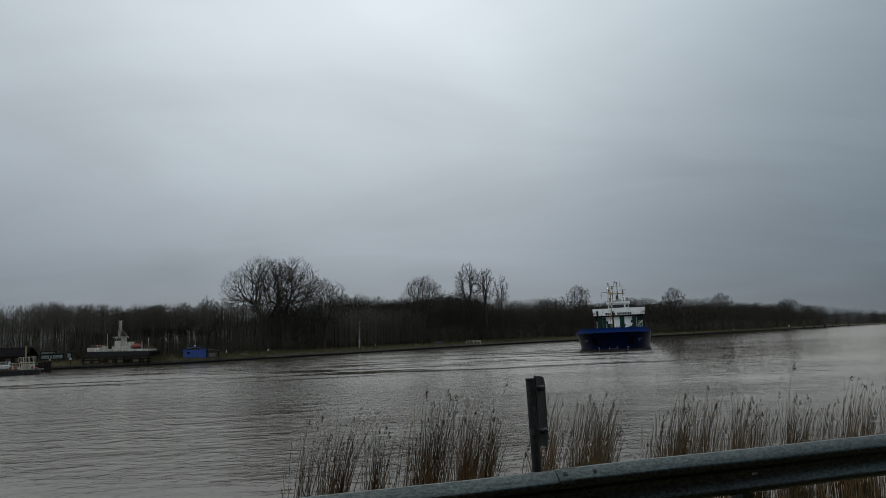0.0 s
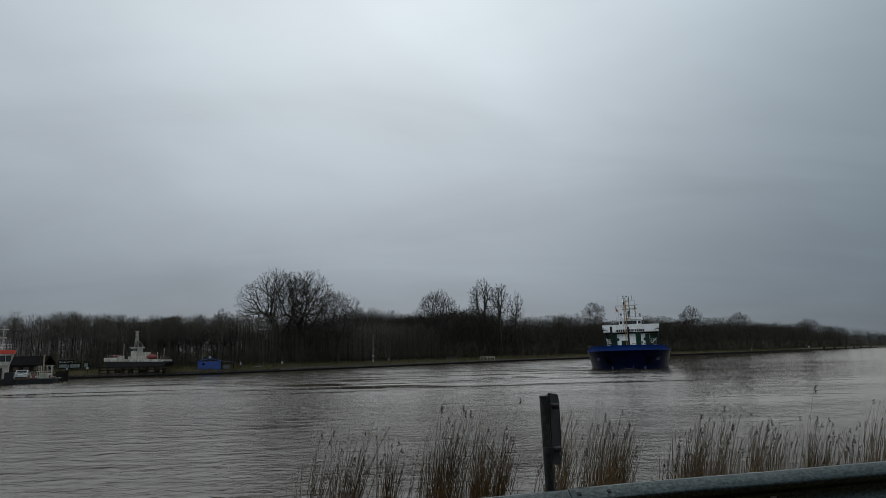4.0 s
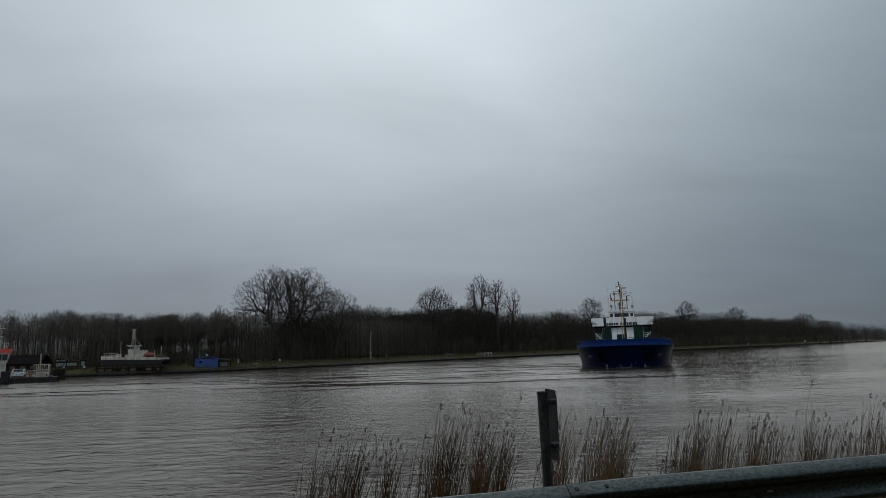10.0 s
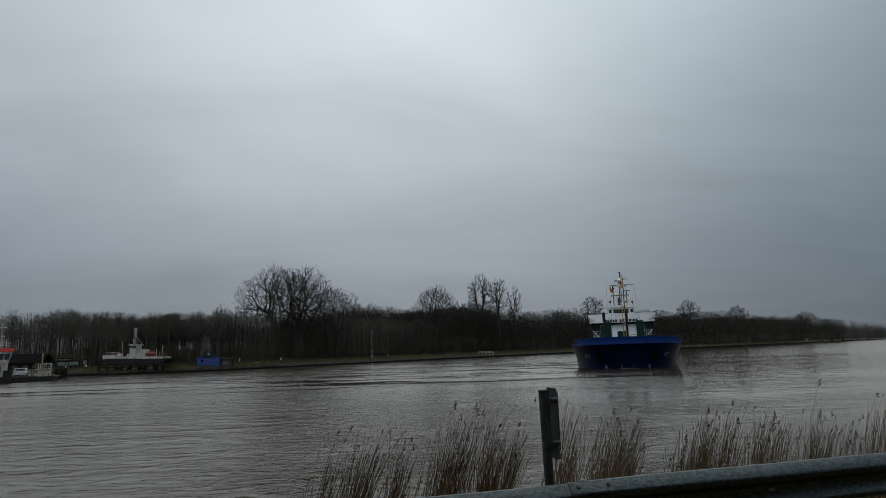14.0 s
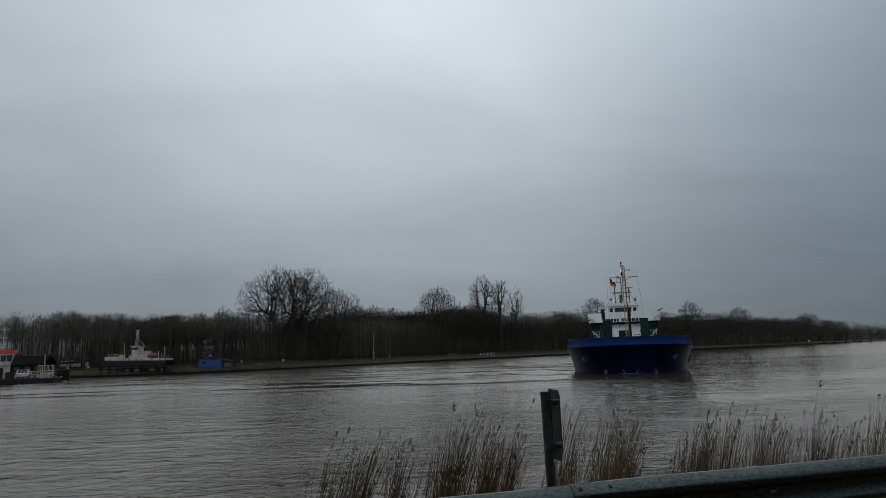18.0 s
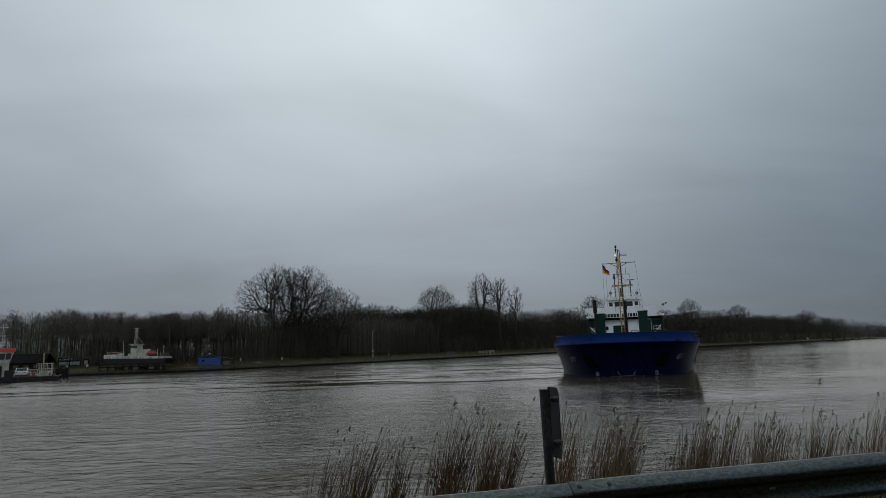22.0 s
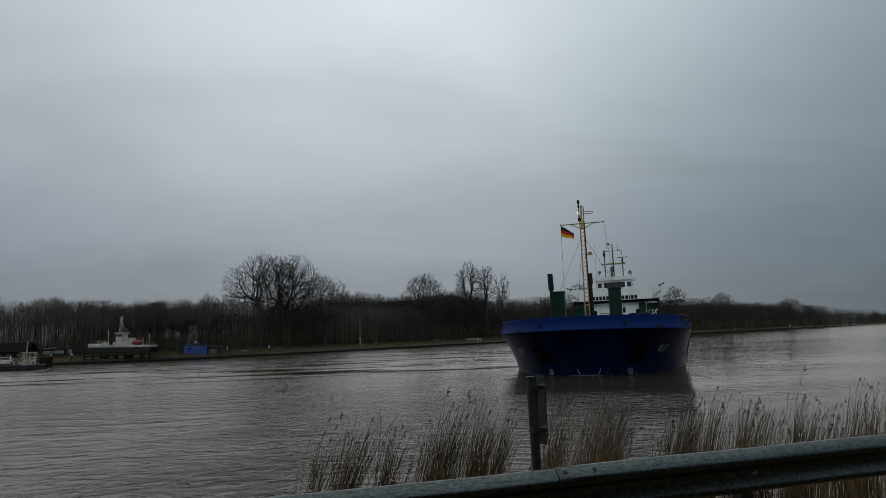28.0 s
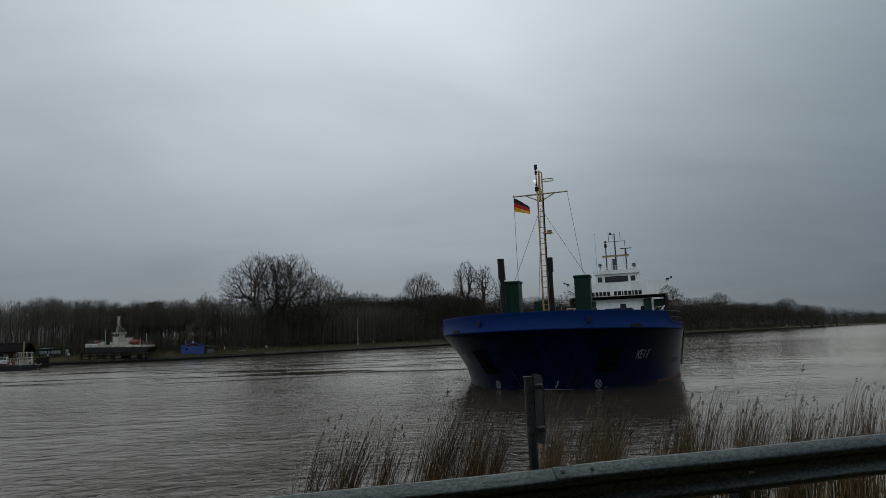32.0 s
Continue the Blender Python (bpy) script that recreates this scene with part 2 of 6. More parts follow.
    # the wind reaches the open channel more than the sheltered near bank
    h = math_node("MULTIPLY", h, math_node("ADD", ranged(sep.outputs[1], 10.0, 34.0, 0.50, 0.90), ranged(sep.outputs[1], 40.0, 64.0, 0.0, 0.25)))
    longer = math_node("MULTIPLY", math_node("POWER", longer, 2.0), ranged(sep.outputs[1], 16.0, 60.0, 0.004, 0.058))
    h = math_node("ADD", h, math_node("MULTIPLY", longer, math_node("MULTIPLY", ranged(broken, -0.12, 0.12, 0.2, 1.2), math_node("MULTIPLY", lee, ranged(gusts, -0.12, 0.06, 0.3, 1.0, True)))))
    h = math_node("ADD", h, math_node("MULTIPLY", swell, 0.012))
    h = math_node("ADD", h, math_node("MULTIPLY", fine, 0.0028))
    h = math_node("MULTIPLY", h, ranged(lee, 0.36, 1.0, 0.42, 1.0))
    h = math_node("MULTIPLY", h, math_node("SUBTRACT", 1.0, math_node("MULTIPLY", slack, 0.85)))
    bp = n("ShaderNodeBump")
    bp.inputs["Strength"].default_value, bp.inputs["Distance"].default_value = 1.0, 1.0
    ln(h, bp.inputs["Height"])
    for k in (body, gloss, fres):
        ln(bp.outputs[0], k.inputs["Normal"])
    # silt and the smallest ripples take a share of the mirror image
    ln(math_node("MULTIPLY", fres.outputs[0], 0.765), mixed.inputs[0])
    ln(body.outputs[0], mixed.inputs[1])
    ln(gloss.outputs[0], mixed.inputs[2])
    ln(mixed.outputs[0], nt.nodes["Material Output"].inputs["Surface"])
    return m


WATER = water_mat()
TURF = mat("bank_turf", (0.050, 0.050, 0.022), 0.95, 0, 0.25, 0.35, 0.03, 6.0, (0.070, 0.056, 0.030), 0.8, spec=0.05)
NEAR_TURF = mat("verge_turf", (0.050, 0.048, 0.022), 0.95, 0, 0.9, 0.35, 0.03, 14.0, (0.085, 0.062, 0.032), 0.8, spec=0.1)
RIPRAP = mat("revetment_stone", (0.030, 0.028, 0.025), 0.9, 0, 0.6, 0.5, 0.1, 2.5, spec=0.05)
BARK = island_mat("bark", (0.026, 0.023, 0.019), (0.042, 0.036, 0.030))
TWIG = island_mat("twig", (0.026, 0.022, 0.018), (0.050, 0.041, 0.034))
WOODS = island_mat("wood_twigs", (0.056, 0.051, 0.040), (0.086, 0.078, 0.061))
WOODS_FAR = island_mat("wood_twigs_far", (0.028, 0.024, 0.018), (0.033, 0.028, 0.021))
PALE_BARK = island_mat("wood_trunks", (0.032, 0.029, 0.024), (0.090, 0.082, 0.066))
STONE = island_mat("revetment_rock", (0.032, 0.029, 0.024), (0.10, 0.090, 0.070))
SCRUB = island_mat("wood_scrub", (0.042, 0.039, 0.026), (0.080, 0.070, 0.045))
# the flare's shade is partly put into the hull's darker navy
HULL_BLUE = mat("hull_navy_with_flare_shade", (0.0012, 0.0055, 0.031), 0.30, 0, 1.5, 0.40, 0.010, 5.0, (0.0025, 0.0045, 0.016), 0.9, (1, 1, 0.14), 0.06)
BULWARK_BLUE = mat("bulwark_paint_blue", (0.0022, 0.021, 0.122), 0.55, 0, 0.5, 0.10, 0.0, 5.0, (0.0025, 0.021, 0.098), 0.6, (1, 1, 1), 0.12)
ANTIFOUL = mat("antifouling_red", (0.085, 0.022, 0.016), 0.6, 0, 0.7, 0.3, 0.0, 5.0)
WHITE = mat("ship_white_paint", (0.80, 0.81, 0.80), 0.45, 0, 0.4, 0.06, 0.0, 3.0, (0.60, 0.58, 0.53), 0.5, (1, 1, 0.25))
OLD_WHITE = mat("weathered_white_paint", (0.45, 0.45, 0.40), 0.6, 0, 0.9, 0.2, 0.0, 3.0, (0.20, 0.15, 0.09), 0.7, (1, 1, 0.3))
GREEN = mat("deck_green_paint", (0.006, 0.033, 0.021), 0.5, 0, 1.1, 0.2, 0.0, 8.0, (0.008, 0.025, 0.018), 0.6, (1, 1, 1), 0.15)
WALL_DARK = mat("unseen_wall_dark", (0.050, 0.032, 0.026), 0.9, 0, 0.8, 0.3, 0.01, 9.0, spec=0.1)
PALE_BRICK = mat("tan_brick", (0.115, 0.088, 0.062), 0.9, 0, 1.5, 0.3, 0.0, 9.0, (0.06, 0.042, 0.030), 0.7, spec=0.1)
PALE_MARK = mat("mark_paint", (0.27, 0.29, 0.31), 0.6, 0, 2.0, 0.2, 0.0, 12.0)
BLACK = mat("black_paint_and_hole_shade", (0.012, 0.012, 0.013), 0.65, 0, 1.5, 0.25, 0.0, 8.0, spec=0.25)
BUFF = mat("mast_buff_paint", (0.42, 0.26, 0.095), 0.5, 0, 2.4, 0.22, 0.0, 9.0, (0.22, 0.12, 0.045), 0.7, (1, 1, 0.5))
VOID = mat("black_and_recess_shade", (0.004, 0.004, 0.005), 0.9, 0, 1.5, 0.2, 0.0, 8.0, spec=0.05)
TAN = mat("tan_paint", (0.26, 0.20, 0.10), 0.6, 0, 1.0, 0.2, 0.0, 6.0)
DARK_STEEL = mat("dark_steel", (0.05, 0.052, 0.055), 0.5, 0.3, 1.5, 0.25, 0.0, 8.0)
RUST = mat("rusty_steel", (0.085, 0.045, 0.026), 0.8, 0, 1.2, 0.35, 0.0, 8.0, (0.045, 0.030, 0.022), 0.8)
DECK = mat("deck_paint", (0.06, 0.075, 0.07), 0.7, 0, 0.7, 0.25, 0.0, 6.0)
WIRE = mat("wire_rope", (0.10, 0.10, 0.10), 0.6, 0.2, 2, 0.1)
ZINC = mat("galvanised_steel", (0.098, 0.116, 0.114), 0.34, 0.95, 60.0, 0.42, 0.0004, 230.0, (0.040, 0.049, 0.049), 0.85, (0.5, 1, 1))
BOLT = mat("bolt_steel", (0.022, 0.022, 0.024), 0.6, 0.2, 20, 0.3)
POST_GREY = mat("post_steel", (0.046, 0.049, 0.047), 0.7, 0.05, 16.0, 0.55, 0.003, 70.0, (0.018, 0.020, 0.019), 0.9, (1, 1, 0.45))
PLATE_GREY = mat("sign_back_aluminium", (0.034, 0.037, 0.036), 0.65, 0.1, 9.0, 0.35, 0.001, 60.0, (0.022, 0.025, 0.024), 0.8, (1, 1, 0.4))
RED = mat("signal_red_paint", (0.55, 0.055, 0.03), 0.5, 0, 0.8, 0.12, 0.0, 5.0)
LIFE_RED = mat("lifeboat_red", (0.17, 0.030, 0.022), 0.5, 0, 0.8, 0.15, 0.0, 5.0)
SHED_BLUE = mat("shed_blue_paint", (0.010, 0.042, 0.19), 0.55, 0, 0.5, 0.2, 0.0, 4.0, (0.012, 0.040, 0.16), 0.6)
ROOF_GREY = mat("roof_felt", (0.10, 0.10, 0.105), 0.8, 0, 0.6, 0.25, 0.0, 5.0)
NOTICE = mat("notice_sheet", (0.13, 0.15, 0.14), 0.6, 0, 1.6, 0.35, 0.0, 7.0, (0.05, 0.075, 0.06), 0.8)
SHEET_WHITE = mat("notice_white", (0.28, 0.30, 0.30), 0.6, 0, 0.7, 0.15, 0.0, 4.0)
ROOF_DARK = mat("dark_roof_felt", (0.013, 0.012, 0.012), 0.95, 0, 0.6, 0.3, 0.0, 5.0, spec=0.05)
EDGE_TIMBER = mat("wet_edging", (0.010, 0.009, 0.008), 0.85, 0, 0.4, 0.4, 0.0, 3.0, spec=0.1)
TIMBER = mat("wet_timber", (0.020, 0.017, 0.014), 0.9, 0, 0.8, 0.35, 0.01, 7.0, spec=0.1)
GALV_WHITE = mat("lamp_post_grey", (0.26, 0.27, 0.27), 0.5, 0.2, 1.0, 0.1)
TYRE = mat("black_rubber", (0.015, 0.015, 0.015), 0.8, 0, 6, 0.2)
CAR_WHITE = mat("car_white", (0.62, 0.64, 0.65), 0.25, 0, 1.0, 0.04)
FLAG_BLACK = mat("flag_black", (0.012, 0.012, 0.012), 0.8, 0, 5, 0.2)
FLAG_RED = mat("flag_red", (0.50, 0.02, 0.015), 0.8, 0, 5, 0.2)
FLAG_GOLD = mat("flag_gold", (0.75, 0.38, 0.02), 0.8, 0, 5, 0.2)
FOAM = mat("foam", (0.15, 0.15, 0.145), 0.8, 0, 2.0, 0.2)
REED_STEM = island_mat("reed_stem", (0.014, 0.010, 0.006), (0.15, 0.094, 0.042))
REED_PALE = island_mat("pale_reed_stem", (0.045, 0.033, 0.019), (0.30, 0.215, 0.115))
REED_STRAW = island_mat("reed_straw", (0.12, 0.060, 0.022), (0.36, 0.205, 0.080))
REED_LEAF = island_mat("reed_leaf", (0.026, 0.019, 0.011), (0.15, 0.10, 0.05))
REED_PLUME = island_mat("reed_plume", (0.018, 0.014, 0.011), (0.055, 0.042, 0.030))
BANK_GRASS = island_mat("bank_grass_blade", (0.040, 0.040, 0.016), (0.085, 0.070, 0.034))
DRY_GRASS = island_mat("dry_grass", (0.10, 0.085, 0.04), (0.24, 0.18, 0.09))


def glass_mat():
    m = bpy.data.materials.new("window_glass")
    m.use_nodes = True
    b = m.node_tree.nodes["Principled BSDF"]
    b.inputs["Base Color"].default_value = (0.012, 0.014, 0.016, 1)
    b.inputs["Roughness"].default_value, b.inputs["IOR"].default_value = 0.04, 1.5
    return m


def lamp_mat():
    m = bpy.data.materials.new("lit_lamp_glass")
    m.use_nodes = True
    b = m.node_tree.nodes["Principled BSDF"]
    b.inputs["Base Color"].default_value = (0.9, 0.9, 0.85, 1)
    b.inputs["Emission Color"].default_value = (1.0, 0.95, 0.85, 1)
    b.inputs["Emission Strength"].default_value = 0.5
    return m


GLASS, LIT = glass_mat(), lamp_mat()


# ---------------------------------------------------------------- mesh tools
def part(name, bm, material, parent=None, label="", smooth=False):
    me = bpy.data.meshes.new(name)
    if isinstance(bm, tuple):
        me.from_pydata(bm[0], [], bm[1])
        me.update()
    else:
        bm.to_mesh(me)
        bm.free()
    mats = material if isinstance(material, (list, tuple)) else [material]
    for m in mats:
        me.materials.append(m)
    if smooth:
        me.polygons.foreach_set("use_smooth", [True] * len(me.polygons))
    ob = new(name, me)
    ob.parent = parent
    if label:
        ob["label"] = label
    return ob


def thing(name, label, category, m=None, group="", kind=""):
    ob = new(name)
    ob.empty_display_size = 0.2
    if m is not None:
        ob.matrix_basis = m
    return tagged(ob, label, category, group, kind)


def box(bm, lo, hi, rot=None, bevel=0.0):
    lo, hi = Vector(lo), Vector(hi)
    c, h = (lo + hi) / 2, (hi - lo) / 2
    vs = []
    for sx, sy, sz in ((-1, -1, -1), (1, -1, -1), (1, 1, -1), (-1, 1, -1), (-1, -1, 1), (1, -1, 1), (1, 1, 1), (-1, 1, 1)):
        p = Vector((sx * h.x, sy * h.y, sz * h.z))
        if rot is not None:
            p = rot @ p
        vs.append(bm.verts.new(c + p))
    fs = [bm.faces.new([vs[i] for i in f]) for f in ((3, 2, 1, 0), (4, 5, 6, 7), (0, 1, 5, 4), (1, 2, 6, 5), (2, 3, 7, 6), (3, 0, 4, 7))]
    if bevel:
        es = list({e for f in fs for e in f.edges})
        bmesh.ops.bevel(bm, geom=es, offset=bevel, segments=1, affect="EDGES")
    return bm


def tube(bm, p0, p1, r0, r1=None, n=8, caps=True):
    p0, p1 = Vector(p0), Vector(p1)
    r1 = r0 if r1 is None else r1
    d = (p1 - p0).normalized()
    a = d.orthogonal().normalized()
    b = d.cross(a)
    rings = []
    for p, r in ((p0, r0), (p1, r1)):
        rings.append([bm.verts.new(p + (a * math.cos(k * math.tau / n) + b * math.sin(k * math.tau / n)) * r) for k in range(n)])
    for k in range(n):
        bm.faces.new((rings[0][k], rings[0][(k + 1) % n], rings[1][(k + 1) % n], rings[1][k]))
    if caps:
        bm.faces.new(rings[0][::-1])
        bm.faces.new(rings[1])
    return bm


def boxp(name, lo, hi, material, parent, label="", bevel=0.0, rot=None):
    return part(name, box(bmesh.new(), lo, hi, rot, bevel), material, parent, label)


def tubep(name, p0, p1, r0, material, parent, label="", r1=None, n=8):
    return part(name, tube(bmesh.new(), p0, p1, r0, r1, n), material, parent, label, smooth=n > 8)


def prism(bm, outline, y0, y1, axis="y"):
    """An outline of (a, b) points drawn out between y0 and y1; axis y: a is x and b is z; axis x: a is y and b is z; axis z: a, b are x, y."""
    def place(a, b, c):
        return (a, c, b) if axis == "y" else (c, a, b) if axis == "x" else (a, b, c)
    r0 = [bm.verts.new(place(a, b, y0)) for a, b in outline]
    r1 = [bm.verts.new(place(a, b, y1)) for a, b in outline]
    n = len(outline)
    for k in range(n):
        bm.faces.new((r0[k], r0[(k + 1) % n], r1[(k + 1) % n], r1[k]))
    bm.faces.new(r0[::-1])
    bm.faces.new(r1)
    bmesh.ops.recalc_face_normals(bm, faces=bm.faces)
    return bm


# ---------------------------------------------------------------- land and water
FAR_EDGE = [(-900, -100), (-420, 70), (-160, 136), (-88, 141), (-60, 146), (-42, 166), (-22, 197), (2, 236), (30, 274), (60, 306),
            (145, 378), (223, 456), (300, 552), (390, 668), (490, 785), (700, 1020), (1500, 1900)]
NEAR_EDGE = [(-700, -400), (-240, -84), (-60, -14), (-20, 1.5), (-10, 4.6), (-4, 6.3), (-1, 7.2), (2, 8.0), (5, 8.9), (9, 10.0),
             (30, 18), (75, 50), (140, 120), (230, 250), (380, 440), (640, 740), (1700, 1500)]


def smooth_line(pts, n):
    """Evenly dense points on a soft curve through pts."""
    out = []
    for i in range(len(pts) - 1):
        p0, p1, p2, p3 = (Vector(pts[max(0, min(len(pts) - 1, i + k))]) for k in (-1, 0, 1, 2))
        for j in range(n):
            t = j / n
            out.append(0.5 * ((2 * p1) + (p2 - p0) * t + (2 * p0 - 5 * p1 + 4 * p2 - p3) * t * t + (3 * p1 - p0 - 3 * p2 + p3) * t ** 3))
    out.append(Vector(pts[-1]))
    return out


FAR_LINE, NEAR_LINE = smooth_line(FAR_EDGE, 8), smooth_line(NEAR_EDGE, 8)


def normals_of(line, side):
    out = []
    for i in range(len(line)):
        d = (line[min(i + 1, len(line) - 1)] - line[max(i - 1, 0)]).normalized()
        out.append(Vector((-d.y, d.x)) * side)
    return out


FAR_N, NEAR_N = normals_of(FAR_LINE, 1), normals_of(NEAR_LINE, -1)
FAR_PROFILE = [(-6, -3.5), (0, -0.25), (1.2, 0.45), (2.2, 0.75), (5, 1.1), (9, 1.6), (14, 1.95), (25, 2.2), (60, 2.4), (1800, 2.4)]
NEAR_PROFILE = [(-5, -3.0), (-0.4, -0.35), (0.3, 0.05), (1.3, 0.55), (2.4, 1.02), (3.0, 1.13), (4.5, 1.15), (12, 1.15), (60, 1.15), (1500, 1.15)]


def far_height(off):
    return float(np.interp(off, [p[0] for p in FAR_PROFILE], [p[1] for p in FAR_PROFILE]))


def make_ground():
    rng = random.Random(3)
    verts, faces, cols = [], [], len(NEAR_PROFILE) + len(FAR_PROFILE)
    for i in range(len(FAR_LINE)):
        for o, z in NEAR_PROFILE[::-1]:
            p = NEAR_LINE[i] + NEAR_N[i] * o
            verts.append((p.x, p.y, z))
        for o, z in FAR_PROFILE:
            p = FAR_LINE[i] + FAR_N[i] * (o + (rng.uniform(-0.5, 0.5) if 0 <= o < 10 else 0))
            verts.append((p.x, p.y, z + (rng.uniform(-0.15, 0.15) if 1 < o < 60 else 0)))
    for i in range(len(FAR_LINE) - 1):
        for k in range(cols - 1):
            a = i * cols + k
            faces.append((a, a + cols, a + cols + 1, a + 1))
    g = part("ground", (verts, faces), [TURF, RIPRAP, NEAR_TURF])
    nn = len(NEAR_PROFILE)
    for j, f in enumerate(g.data.polygons):
        k = j % (cols - 1)
        f.material_index = 1 if k in (nn, nn + 1, nn + 2) else 2 if k < nn else 0
    tagged(g, "low grassy canal banks with a stone foot", "ground", kind="structure")


make_ground()


def make_water():
    """One sheet to the horizon; between the banks its wind waves are modelled, their height fading out with the mesh's own coarseness."""
    rng = np.random.default_rng(21)
    xs = np.concatenate([[-2600, -900, -300, -140], np.arange(-100, 120.1, 0.8), [160, 300, 900, 2900]])
    ys, y = [-2200.0, -600.0, -100.0, -20.0], 3.0
    while y < 175:
        ys.append(y)
        y += 0.085 + 0.0032 * max(0.0, y - 8)
    ys = np.array(ys + [190, 230, 300, 450, 800, 1500, 3200])
    X, Y = np.meshgrid(xs, ys)
    step = np.gradient(ys)[:, None]
    inside = np.clip((X + 100) / 12, 0, 1) * np.clip((120 - X) / 12, 0, 1) * np.clip((Y - 3) / 2, 0, 1) * np.clip((175 - Y) / 25, 0, 1)
    gust = np.zeros_like(X)
    for _ in range(14):
        ln_, a = rng.uniform(9, 40), rng.normal(0, 0.16)
        kx, ky = math.sin(a) * math.tau / (ln_ * 1.0), math.cos(a) * math.tau / ln_
        gust += np.sin(X * kx + Y * ky + rng.uniform(0, math.tau))
    gust = np.clip(0.95 + 0.20 * gust, 0.2, 1.8)
    Z = np.zeros_like(X)
    for _ in range(110):
        ln_, a = math.exp(rng.uniform(math.log(0.8), math.log(4.5))), rng.normal(0.05, 0.60)
        k = math.tau / ln_
        fade = np.clip((ln_ / step - 2.2) / 3.0, 0, 1)
        if ln_ * abs(1 / max(1e-3, abs(math.sin(a)))) < 1.4:
            continue
        Z += fade * 0.0008 / k * np.sin(X * k * math.sin(a) + Y * k * math.cos(a) + rng.uniform(0, math.tau))
    Z *= inside * gust
    nx, ny = len(xs), len(ys)
    me = bpy.data.meshes.new("water")
    idx = np.arange(nx * ny).reshape(ny, nx)
    quads = np.stack([idx[:-1, :-1], idx[:-1, 1:], idx[1:, 1:], idx[1:, :-1]], -1).reshape(-1, 4)
    me.vertices.add(nx * ny)
    me.vertices.foreach_set("co", np.stack([X, Y, Z], -1).reshape(-1))
    me.loops.add(quads.size)
    me.loops.foreach_set("vertex_index", quads.reshape(-1).astype(np.int32))
    me.polygons.add(len(quads))
    me.polygons.foreach_set("loop_start", np.arange(0, quads.size, 4, dtype=np.int32))
    me.polygons.foreach_set("use_smooth", np.ones(len(quads), bool))
    me.update(calc_edges=True)
    me.materials.append(WATER)
    return tagged(new("water", me), "rippled grey-brown canal water under an overcast sky", "water", kind="structure")


water = make_water()


# ---------------------------------------------------------------- bare trees
def strips_to_mesh(segs, sides=3):
    """Tapered prisms for branches, from rows of x, y, z, r, x, y, z, r."""
    s = np.array(segs, float)
    p0, r0, p1, r1 = s[:, 0:3], s[:, 3], s[:, 4:7], s[:, 7]
    d = p1 - p0
    d /= np.linalg.norm(d, axis=1)[:, None] + 1e-9
    ref = np.where(np.abs(d[:, 2:3]) > 0.9, np.array([[1.0, 0, 0]]), np.array([[0, 0, 1.0]]))
    a = np.cross(d, ref)
    a /= np.linalg.norm(a, axis=1)[:, None]
    b = np.cross(d, a)
    vs = []
    for p, r in ((p0, r0), (p1, r1)):
        for k in range(sides):
            c, q = math.cos(k * math.tau / sides), math.sin(k * math.tau / sides)
            vs.append(p + (a * c + b * q) * r[:, None])
    v = np.stack(vs, 1).reshape(-1, 3)
    n = len(s)
    base = (np.arange(n) * 2 * sides)[:, None]
    fs = []
    for k in range(sides):
        k2 = (k + 1) % sides
        fs.append(base + np.array([[k, k2, sides + k2, sides + k]]))
    return v.tolist(), np.concatenate(fs, 0).tolist()


